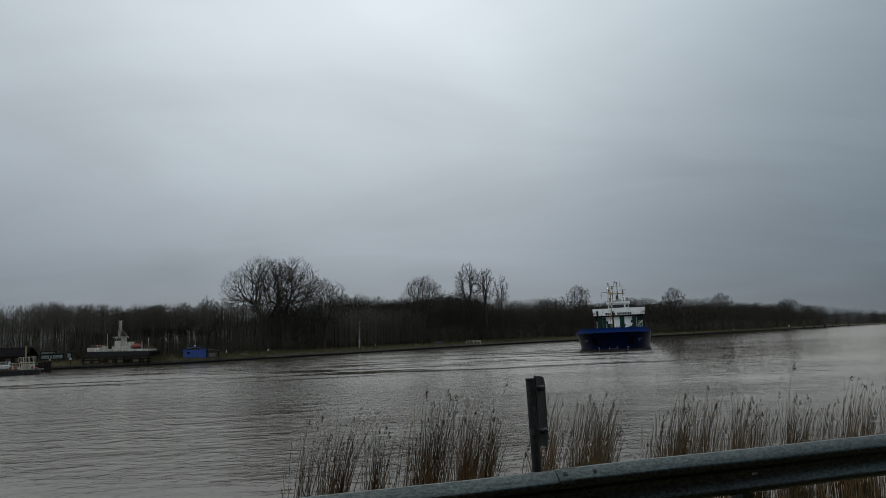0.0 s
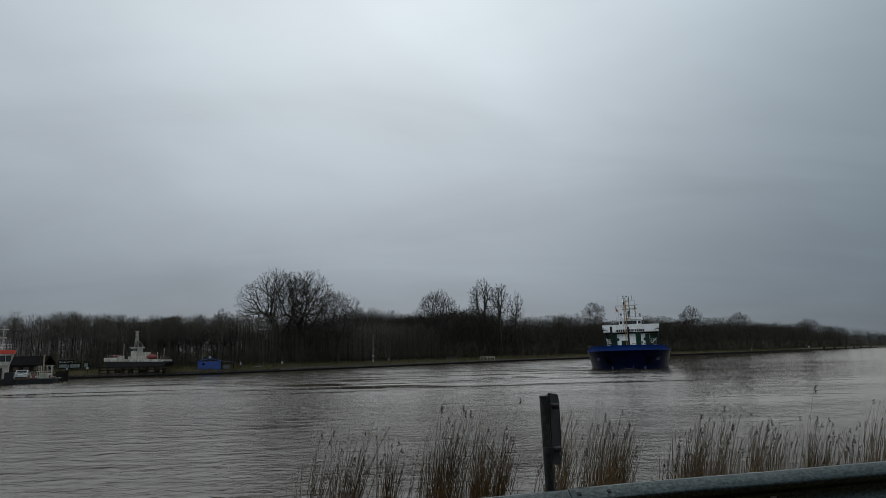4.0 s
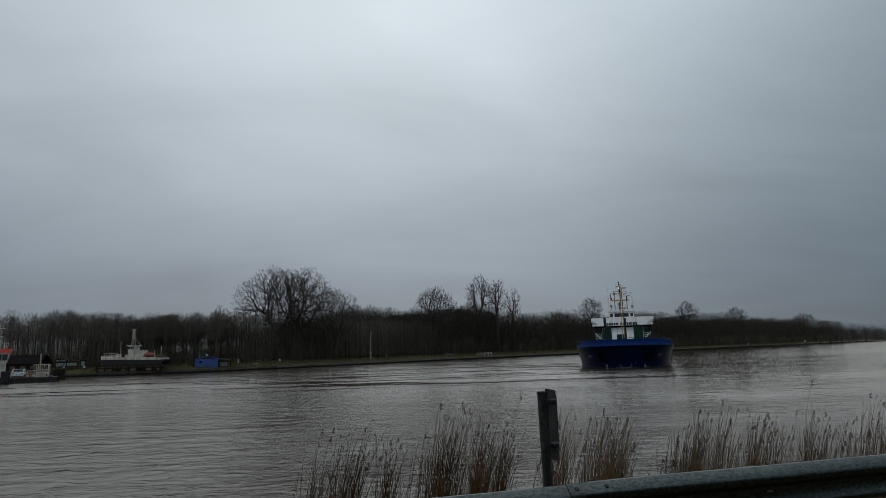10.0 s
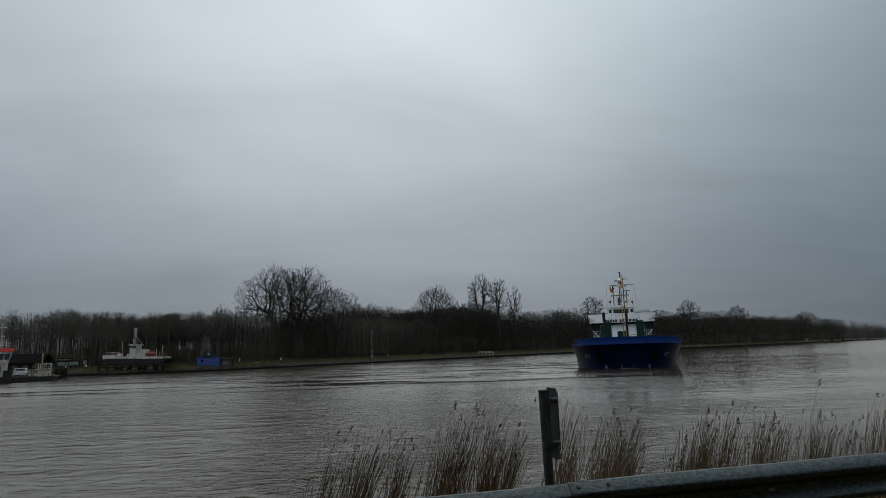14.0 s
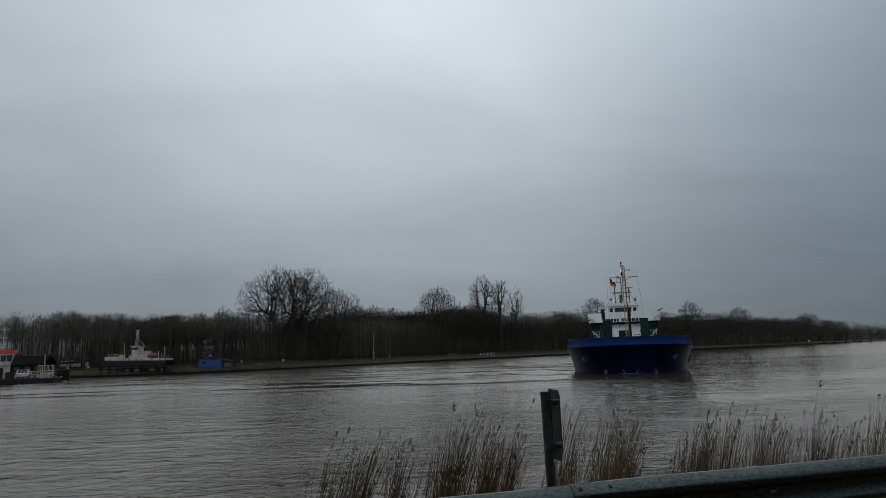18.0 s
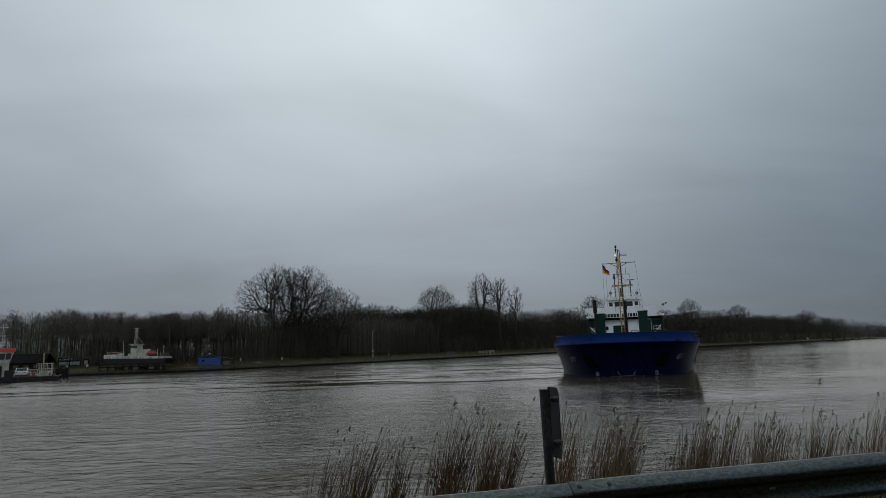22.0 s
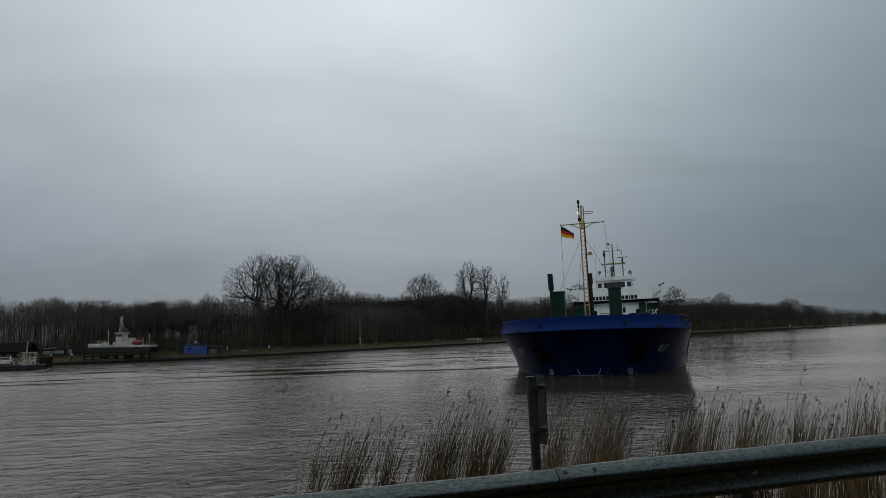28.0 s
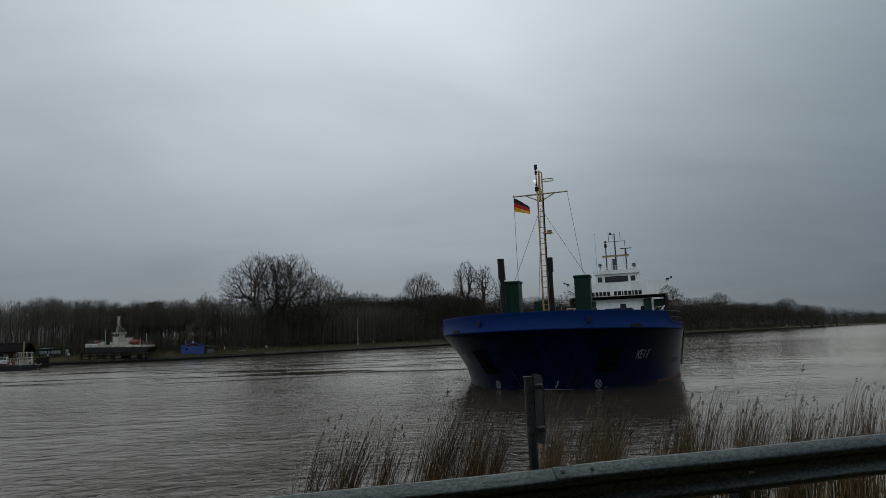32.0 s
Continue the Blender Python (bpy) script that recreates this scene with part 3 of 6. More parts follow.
def grow(seed, height, width, bole, low, tips, twig_len, shape=1.0):
    """Branch rows of a bare tree: limbs fork again and again towards points spread through its domed crown."""
    rng = np.random.default_rng(seed)
    u = rng.normal(size=(tips * 3, 3))
    u /= np.linalg.norm(u, axis=1)[:, None]
    u *= (rng.random(len(u)) ** 0.30)[:, None]
    u *= (1 + 0.10 * np.sin(u[:, 0] * 5 + seed) * np.cos(u[:, 2] * 4 + seed * 2))[:, None]
    u = u[u[:, 2] > -0.75][:tips]
    mid, rz = (1 + low) / 2 * height, (1 - low) / 2 * height
    u[:, :2] *= (1 - 0.18 * shape * (u[:, 2:3] - 0.1))
    goal = u * np.array([width / 2, width / 2, rz]) + np.array([0, 0, mid])
    limbs, twigs = [], []

    def radius(n):
        return height * 0.00080 * n ** 0.44

    def run(p, heading, q, r0, r1, n):
        """One curved branch from p to q, leaving in its parent's direction."""
        span = np.linalg.norm(q - p)
        ctrl = p + heading * span * 0.30 + (q - p) * 0.15 + rng.normal(0, 0.02, 3) * span
        last, steps = p, (4 if n > 12 else 2)
        for k in range(1, steps + 1):
            t = k / steps
            at = (1 - t) ** 2 * p + 2 * t * (1 - t) * ctrl + t * t * q
            (limbs if n > 3 else twigs).append((*last, r0 + (r1 - r0) * (k - 1) / steps, *at, r0 + (r1 - r0) * t))
            last = at
        d = q - ctrl
        return d / (np.linalg.norm(d) + 1e-9)

    fork = np.array([0.01 * height * math.sin(seed), 0.01 * height * math.cos(seed), bole * height])
    total = radius(len(goal))
    limbs.append((0, 0, -0.5, total * 1.35, fork[0] * 0.5, fork[1] * 0.5, fork[2] * 0.5, total * 1.05))
    limbs.append((fork[0] * 0.5, fork[1] * 0.5, fork[2] * 0.5, total * 1.05, *fork, total * 0.95))
    jobs = [(fork, np.array([0, 0, 1.0]), goal, total * 0.95)]
    while jobs:
        p, heading, g, r = jobs.pop()
        n = len(g)
        if n == 1:
            d = run(p, heading, g[0], r, r * 0.6, 1)
            for _ in range(4):
                e = d + rng.normal(0, 0.30, 3) + np.array([0, 0, 0.30])
                a = p + (g[0] - p) * rng.uniform(0.3, 1.0)
                e = a + e / np.linalg.norm(e) * twig_len * rng.uniform(0.4, 1.1)
                twigs.append((*a, r * 0.6, *e, r * 0.3))
            continue
        c = g.mean(0)
        if n < len(goal):
            share = rng.uniform(0.26, 0.42) if n > 6 else 0.5
            q = p + (c - p) * share
            heading = run(p, heading, q, r, min(r, radius(n)), n)
        else:
            q = p
        w = g - q
        w = w / (np.linalg.norm(w, axis=1)[:, None] + 1e-6)
        cov = np.cov((w + rng.normal(0, 0.02, w.shape)).T)
        axis = np.linalg.eigh(cov)[1][:, -1]
        along = w @ axis
        cut = np.quantile(along, rng.uniform(0.33, 0.67))
        one, two = g[along <= cut], g[along > cut]
        if not len(one) or not len(two):
            one, two = g[:1], g[1:]
        for h in (one, two):
            jobs.append((q, heading, h, min(r, radius(len(h)) * 1.05)))
    return limbs, twigs


def bare_tree(x, y, z, height, width, seed, label, bole=0.2, low=0.22, tips=800, twig_len=1.0, least=0.023, shape=1.0, stout=1.0, group="bare trees on the far bank"):
    limbs, twigs = grow(seed, height, width, bole, low, tips, twig_len, shape)
    limbs = [(*r[:3], max(r[3] * stout, least * 1.9), *r[4:7], max(r[7] * stout, least * 1.9)) for r in limbs]
    twigs = [(*r[:3], max(r[3], least), *r[4:7], max(r[7], least * 0.7)) for r in twigs]
    t = thing("bare_tree", label, "tree", pose(x, y, z), group)
    part("trunk", strips_to_mesh(limbs, 5), BARK, t)
    part("crown", strips_to_mesh(twigs, 3), TWIG, t)
    return t


BIG = "large bare deciduous tree with a broad rounded crown on the bank"
MID = "bare round-crowned tree standing above the far wood"
THIN = "tall thin bare tree with a sparse crown above the wood"
bare_tree(-42.8, 190, 2.2, 28.0, 23, 11, BIG, 0.20, 0.20, 2300, 1.1, 0.014, stout=1.15)
bare_tree(-49.0, 188, 2.2, 27.6, 25, 12, BIG, 0.24, 0.24, 2100, 1.1, 0.014, stout=1.15)
bare_tree(-33.4, 198, 2.2, 22.0, 16, 13, BIG, 0.16, 0.16, 1500, 1.0, 0.016)
bare_tree(-61.5, 176, 2.2, 15.0, 11, 14, MID, 0.14, 0.14, 900, 0.8, 0.016)
bare_tree(-66.5, 172, 2.2, 12.5, 8, 25, MID, 0.10, 0.12, 500, 0.8, 0.016)
bare_tree(-3.2, 255, 2.3, 27.0, 18.5, 15, MID, 0.30, 0.36, 1200, 1.3, 0.018, stout=1.2)
bare_tree(17.8, 300, 2.3, 37.0, 14.5, 16, THIN, 0.45, 0.46, 420, 1.5, 0.028, stout=1.7)
bare_tree(26.0, 300, 2.3, 35.0, 10.0, 17, THIN, 0.45, 0.42, 300, 1.5, 0.028, -0.5, stout=1.7)
bare_tree(34.6, 310, 2.3, 31.0, 8.5, 18, THIN, 0.45, 0.42, 210, 1.5, 0.028, -0.5, stout=1.7)
bare_tree(91.5, 390, 2.4, 31.0, 16, 19, MID, 0.5, 0.55, 520, 1.5, 0.026)
bare_tree(165.5, 430, 2.4, 30.0, 15, 20, MID, 0.5, 0.55, 480, 1.5, 0.028)
bare_tree(218.0, 472, 2.4, 27.5, 16, 21, MID, 0.5, 0.55, 420, 1.5, 0.03)
bare_tree(206.0, 470, 2.4, 24.5, 14, 22, MID, 0.5, 0.55, 240, 1.5, 0.03)
bare_tree(353.0, 622, 2.4, 28.0, 22, 23, MID, 0.5, 0.58, 360, 2.0, 0.04)


def far_walk(fraction_from, fraction_to, n, rng, off0, off1):
    """n random spots on the far bank between two stretches of its line, off0 to off1 m inland."""
    out = []
    for _ in range(n):
        i = rng.uniform(fraction_from, fraction_to) * 8
        k = int(i)
        p = FAR_LINE[k].lerp(FAR_LINE[min(k + 1, len(FAR_LINE) - 1)], i - k)
        nrm = FAR_N[k].lerp(FAR_N[min(k + 1, len(FAR_N) - 1)], i - k)
        o = rng.uniform(off0, off1)
        q = p + nrm * o
        out.append((q.x, q.y, far_height(o)))
    return out


def blades(rng, spots, heights, per, low, width, length, up=(0.65, 1.4), girth=0.17):
    """Loose upright twigs round each tree's stem: slim pointed triangles."""
    n = len(spots) * per
    base = np.repeat(np.array(spots), per, 0)
    h = np.repeat(np.array(heights), per)
    u = low + (1 - low) * rng.random(n)
    az, el = rng.random(n) * math.tau, rng.uniform(up[0], up[1], n)
    mid = (1 + low) / 2
    out_r = np.sqrt(rng.random(n)) * girth * h * np.sqrt(np.clip(1.05 - ((u - mid) / (1.02 - mid)) ** 2, 0.03, 1))
    p = base + np.stack([np.cos(az) * out_r, np.sin(az) * out_r, u * h * 0.93], 1)
    ln_ = h * length * (0.4 + 0.9 * rng.random(n))
    d = np.stack([np.cos(az) * np.cos(el), np.sin(az) * np.cos(el), np.sin(el)], 1)
    tip = p + d * ln_[:, None]
    sd = np.stack([-np.sin(az + rng.uniform(-1.2, 1.2, n)), np.cos(az), np.zeros(n)], 1)
    sd /= np.linalg.norm(sd, axis=1)[:, None]
    w = (width * (0.6 + 0.8 * rng.random(n)))[:, None]
    v = np.stack([p - sd * w, p + sd * w, tip], 1).reshape(-1, 3)
    f = np.arange(3 * n).reshape(-1, 3)
    return v, f


def stems(rng, spots, heights, radius):
    rows = []
    for (x, y, z), h in zip(spots, heights):
        a, b = rng.normal(0, 0.02, 2)
        rows.append((x, y, z - 0.3, radius * h / 14, x + a * h * 0.5, y + b * h * 0.5, z + h * 0.5, radius * 0.7 * h / 14))
        rows.append((x + a * h * 0.5, y + b * h * 0.5, z + h * 0.5, radius * 0.7 * h / 14, x + a * h, y + b * h, z + h * 0.97, 0.02))
    return strips_to_mesh(rows, 3)


def woodland(a, b, count, off0, off1, h0, h1, per, low, width, length, seed, label, bush, bush_h, material=WOODS, stem=0.16, girth=0.17):
    r, rng = random.Random(seed), np.random.default_rng(seed)
    spots = far_walk(a, b, count, r, off0, off1)
    heights = [r.uniform(h0, h1) * (1 + 0.06 * math.sin(s[0] * 0.11)) for s in spots]
    w = thing("woodland", label, "woods", kind="stuff")
    v, f = blades(rng, spots, heights, per, low, width, length, girth=girth)
    part("twigs", (v.tolist(), f.tolist()), material, w)
    part("trunks", stems(rng, spots, heights, stem), PALE_BARK if low > 0.35 else BARK, w)
    if bush:
        sp = far_walk(a, b, bush, r, max(off0 - 4, 9), off1)
        v, f = blades(rng, sp, [r.uniform(0.5, 1.2) * bush_h for _ in sp], 60, 0.0, width * 0.9, 0.35, (0.4, 1.3))
        part("scrub", (v.tolist(), f.tolist()), SCRUB, w)
    return w


W1 = "row of slim bare trees with sky showing between the trunks"
W2 = "dense leafless brown wood behind the far bank"
W3 = "distant leafless wood along the bend of the canal"
woodland(2.35, 5.0, 300, 11, 34, 10.8, 14.4, 470, 0.56, 0.022, 0.07, 31, W1, 620, 4.4, stem=0.10)
woodland(2.30, 5.0, 150, 40, 85, 10.5, 13.0, 300, 0.46, 0.036, 0.07, 36, W2, 260, 3.0, stem=0.08)
woodland(1.9, 3.15, 420, 14, 70, 11.0, 13.8, 220, 0.05, 0.036, 0.07, 37, W2, 420, 4.0)
woodland(4.8, 5.9, 90, 13, 36, 11.5, 14.5, 300, 0.45, 0.036, 0.075, 32, W2, 200, 5.0, girth=0.24)
woodland(5.7, 6.5, 250, 13, 60, 10.2, 12.6, 340, 0.06, 0.046, 0.075, 38, W2, 230, 5.0, girth=0.26)
woodland(6.4, 7.4, 260, 13, 60, 12.0, 15.5, 340, 0.06, 0.046, 0.075, 43, W2, 230, 5.0, girth=0.26)
woodland(7.2, 10.2, 780, 16, 80, 19.2, 20.2, 420, 0.04, 0.055, 0.055, 33, W2, 800, 6.0, WOODS_FAR, 0.07, 0.32)
woodland(7.0, 10.2, 420, 34, 80, 15.5, 17.5, 200, 0.0, 0.26, 0.060, 39, W2, 0, 0, WOODS_FAR, 0.07, 0.36)
woodland(7.0, 8.4, 190, 30, 80, 20.3, 22.2, 260, 0.04, 0.075, 0.060, 42, W2, 0, 0, WOODS_FAR, 0.07, 0.32)
woodland(8.2, 9.7, 200, 30, 80, 22.0, 23.4, 260, 0.04, 0.075, 0.055, 44, W2, 0, 0, WOODS_FAR, 0.07, 0.32)
woodland(10.0, 13.2, 330, 40, 90, 18.5, 20.5, 190, 0.0, 0.40, 0.055, 40, W3, 0, 0, WOODS_FAR, 0.07, 0.36)
woodland(12.8, 16.0, 330, 40, 140, 23.0, 26.0, 190, 0.0, 0.70, 0.055, 41, W3, 0, 0, WOODS_FAR, 0.07, 0.36)
woodland(10.0, 13.2, 820, 16, 90, 22.4, 23.4, 360, 0.04, 0.085, 0.045, 34, W3, 700, 7.0, WOODS_FAR, 0.08, 0.32)
woodland(13.0, 16.0, 600, 16, 140, 28.0, 29.4, 300, 0.05, 0.15, 0.040, 35, W3, 500, 8.0, WOODS_FAR, 0.08, 0.32)


def bank_grass():
    r, rng = random.Random(77), np.random.default_rng(77)
    for a, b, n, hgt, w in ((2.3, 5.2, 9000, 0.60, 0.05), (5.2, 7.3, 6000, 0.55, 0.05), (7.3, 12.5, 9000, 0.9, 0.10)):
        sp = far_walk(a, b, n, r, 1.6, 14)
        base = np.array(sp)
        h, az = rng.uniform(0.3, 1.0, n) * hgt, rng.random(n) * math.tau
        sd = np.stack([np.cos(az), np.sin(az), np.zeros(n)], 1) * w
        tip = base + np.stack([rng.normal(0, 0.12, n), rng.normal(0, 0.12, n), h], 1)
        v = np.stack([base - sd, base + sd, tip], 1).reshape(-1, 3)
        g = part("bank_grass", (v.tolist(), np.arange(3 * n).reshape(-1, 3).tolist()), BANK_GRASS)
        tagged(g, "rough olive winter grass on the far bank", "grass", kind="stuff")


bank_grass()


def bank_edging():
    """A low dark sheet-pile edge with a capping that holds the foot of the far bank."""
    verts, faces = [], []
    for i in range(int(2.0 * 8), int(15.0 * 8)):
        far = min(1.0, max(0.0, (FAR_LINE[i].y - 170) / 300))
        top = 0.36 + 0.75 * far
        for o, z in ((-0.15, -1.2), (-0.15, top), (0.35 + 0.6 * far, top + 0.03), (0.35 + 0.6 * far, -0.6)):
            p = FAR_LINE[i] + FAR_N[i] * o
            verts.append((p.x, p.y, z))
    for a in range(0, len(verts) - 4, 4):
        faces += [(a + k, a + 4 + k, a + 5 + k, a + 1 + k) for k in range(3)]
    e = part("bank_edging", (verts, faces), EDGE_TIMBER)
    tagged(e, "dark wet timber edging along the far waterline", "edging", kind="structure")


bank_edging()


def bank_stones():
    """Loose revetment stones along the far waterline."""
    r, rng = random.Random(78), np.random.default_rng(78)
    for a, b, n, size in ((2.3, 5.0, 700, 0.15), (5.0, 7.3, 2600, 0.24), (7.3, 12.0, 3600, 0.42)):
        base = np.array(far_walk(a, b, n, r, 0.5, 3.0))
        sz = rng.uniform(0.4, 1.3, n)[:, None] * size
        six = np.array([(1, 0, 0), (0, 1, 0), (-1, 0, 0), (0, -1, 0), (0, 0, 0.8), (0, 0, -0.8)], float)
        v = (base[:, None] + (six[None] * rng.uniform(0.6, 1.2, (n, 6, 1))) * sz[:, None] + np.array([0, 0, 0.05])).reshape(-1, 3)
        tri = np.array([(0, 1, 4), (1, 2, 4), (2, 3, 4), (3, 0, 4), (1, 0, 5), (2, 1, 5), (3, 2, 5), (0, 3, 5)])
        f = (np.arange(n)[:, None, None] * 6 + tri[None]).reshape(-1, 3)
        g = part("bank_stones", (v.tolist(), f.tolist()), STONE)
        tagged(g, "loose grey-brown stones along the waterline", "stones", kind="stuff")


bank_stones()


# ---------------------------------------------------------------- the cargo ship
ship = thing("cargo_ship", "blue-hulled coaster with white bridge aft, steaming up the canal", "ship")
DECK_Z, BOW_RUN, BEAM = 2.86, 8.6, 7.0
RUN_OFF = 13.5 - BOW_RUN


def sheer(aft):
    """How far the bow's upper edge rises over the deck line, aft metres behind the stem."""
    return 0.16 * max(0.0, 1 - aft / 6.0)


def hull_line(z, n_bow=22):
    """Half the outline of the hull at height z, from stem to stern: (aft, half-breadth)."""
    k = max(0.0, min(1.0, z / DECK_Z)) ** 1.6
    under = min(0.0, z)
    s0, run, half = 1.7 - 1.7 * k - under * 0.6, 13.5 - RUN_OFF * k, 6.78 + 0.27 * k + under * 0.25
    pts = []
    for i in range(n_bow + 1):
        a = math.pi / 2 * i / n_bow
        pts.append((s0 + run * (1 - math.cos(a)), half * math.sin(a)))
    for s in (16, 24, 34, 44, 54, 64, 71):
        pts.append((s, half))
    pts.append((75.5, half * (0.9 + 0.05 * k)))
    pts.append((78.0, half * (0.72 + 0.15 * k)))
    return pts


def hull_at(aft, z, side, out=0.0):
    """A point on the hull's skin, aft metres behind the stem at height z. side +1 is starboard."""
    pts = hull_line(z, 40)
    b = float(np.interp(aft, [p[0] for p in pts], [p[1] for p in pts]))
    b2 = float(np.interp(aft + 0.05, [p[0] for p in pts], [p[1] for p in pts]))
    nrm = Vector((0.05, b2 - b)).normalized()
    return Vector((side * (b + nrm.x * out), -(aft - nrm.y * out), z))


def make_hull():
    zs = [-1.5, -0.02, 0.10, 0.22, 0.6, 1.1, 1.6, 2.1, 2.5, DECK_Z]
    bm, rows = bmesh.new(), []
    for z in zs:
        pts = hull_line(z)
        up = max(0.0, z / DECK_Z)
        left = [bm.verts.new((b, -s, z + sheer(s) * up)) for s, b in pts]
        right = [bm.verts.new((-b, -s, z + sheer(s) * up)) for s, b in pts[1:]]
        rows.append(right[::-1] + left)
    n = len(rows[0])
    for j in range(len(zs) - 1):
        for i in range(n - 1):
            f = bm.faces.new((rows[j][i], rows[j][i + 1], rows[j + 1][i + 1], rows[j + 1][i]))
            f.material_index = 1 if zs[j + 1] < (0.3 if rows[j][i].co.y < -10.5 else 0.15 if rows[j][i].co.y < -7.5 else 0.0) else 0
            f.smooth = True
        f = bm.faces.new((rows[j][n - 1], rows[j][0], rows[j + 1][0], rows[j + 1][n - 1]))
    bmesh.ops.remove_doubles(bm, verts=bm.verts, dist=0.001)
    bmesh.ops.recalc_face_normals(bm, faces=bm.faces)
    part("hull", bm, [HULL_BLUE, ANTIFOUL], ship, "navy hull with a bluff flared bow, darkened in part for the flare's shade")
    bm = bmesh.new()
    pts = hull_line(DECK_Z)
    bm.faces.new([bm.verts.new((b, -s, DECK_Z - 0.02)) for s, b in pts] + [bm.verts.new((-b, -s, DECK_Z - 0.02)) for s, b in pts[:0:-1]])
    part("deck", bm, DECK, ship)
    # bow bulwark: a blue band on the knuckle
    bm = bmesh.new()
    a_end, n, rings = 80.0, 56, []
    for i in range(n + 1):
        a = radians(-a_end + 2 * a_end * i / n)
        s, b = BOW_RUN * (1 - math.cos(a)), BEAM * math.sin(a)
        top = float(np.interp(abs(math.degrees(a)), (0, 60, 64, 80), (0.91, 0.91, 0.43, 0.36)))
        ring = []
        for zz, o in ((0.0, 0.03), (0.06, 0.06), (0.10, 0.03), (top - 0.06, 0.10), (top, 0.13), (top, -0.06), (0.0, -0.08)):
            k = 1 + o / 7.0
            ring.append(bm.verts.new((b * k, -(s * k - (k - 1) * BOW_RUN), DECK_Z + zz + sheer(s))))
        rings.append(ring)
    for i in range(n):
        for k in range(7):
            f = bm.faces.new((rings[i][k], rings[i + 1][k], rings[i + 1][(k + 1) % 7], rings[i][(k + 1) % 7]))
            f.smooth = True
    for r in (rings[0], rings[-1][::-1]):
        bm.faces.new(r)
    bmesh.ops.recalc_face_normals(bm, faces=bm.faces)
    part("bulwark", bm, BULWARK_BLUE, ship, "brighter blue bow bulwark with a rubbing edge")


make_hull()


def skin(u, z, side, out=0.0):
    """A point on the hull's skin, u metres round from the stem at height z."""
    pts, left = hull_line(z, 48), u
    for (s0, b0), (s1, b1) in zip(pts, pts[1:]):
        d = math.hypot(s1 - s0, b1 - b0)
        if left <= d:
            k = left / d
            nx, ny = (s1 - s0) / d, (b1 - b0) / d
            return Vector((side * (b0 + (b1 - b0) * k + nx * out), -(s0 + (s1 - s0) * k) + ny * out, z))
        left -= d
    return Vector((0, -78, z))


def skin_patch(name, u0, u1, z0, z1, side, out, material, label="", slant=0.0, n=6):
    """A sheet that lies on the hull's skin; slant moves its top round."""
    verts, faces = [], []
    for i in range(n + 1):
        for j in range(3):
            verts.append(skin(u0 + (u1 - u0) * i / n + slant * j / 2, z0 + (z1 - z0) * j / 2, side, out))
    for i in range(n):
        for j in range(2):
            a = i * 3 + j
            faces.append((a, a + 3, a + 4, a + 1))
    return part(name, (verts, faces), material, ship, label)


def stroke(bm, a, b, side, w, out=0.03):
    """One painted stroke on the hull between (round, height) points."""
    (s0, z0), (s1, z1) = a, b
    d = Vector((s1 - s0, z1 - z0))
    q = Vector((-d.y, d.x)).normalized() * w / 2
    prev = None
    for i in range(4):
        t = i / 3
        s, z = s0 + (s1 - s0) * t, z0 + (z1 - z0) * t
        row = [bm.verts.new(skin(s + q.x, z + q.y, side, out)), bm.verts.new(skin(s - q.x, z - q.y, side, out))]
        if prev:
            bm.faces.new((prev[0], row[0], row[1], prev[1]))
        prev = row


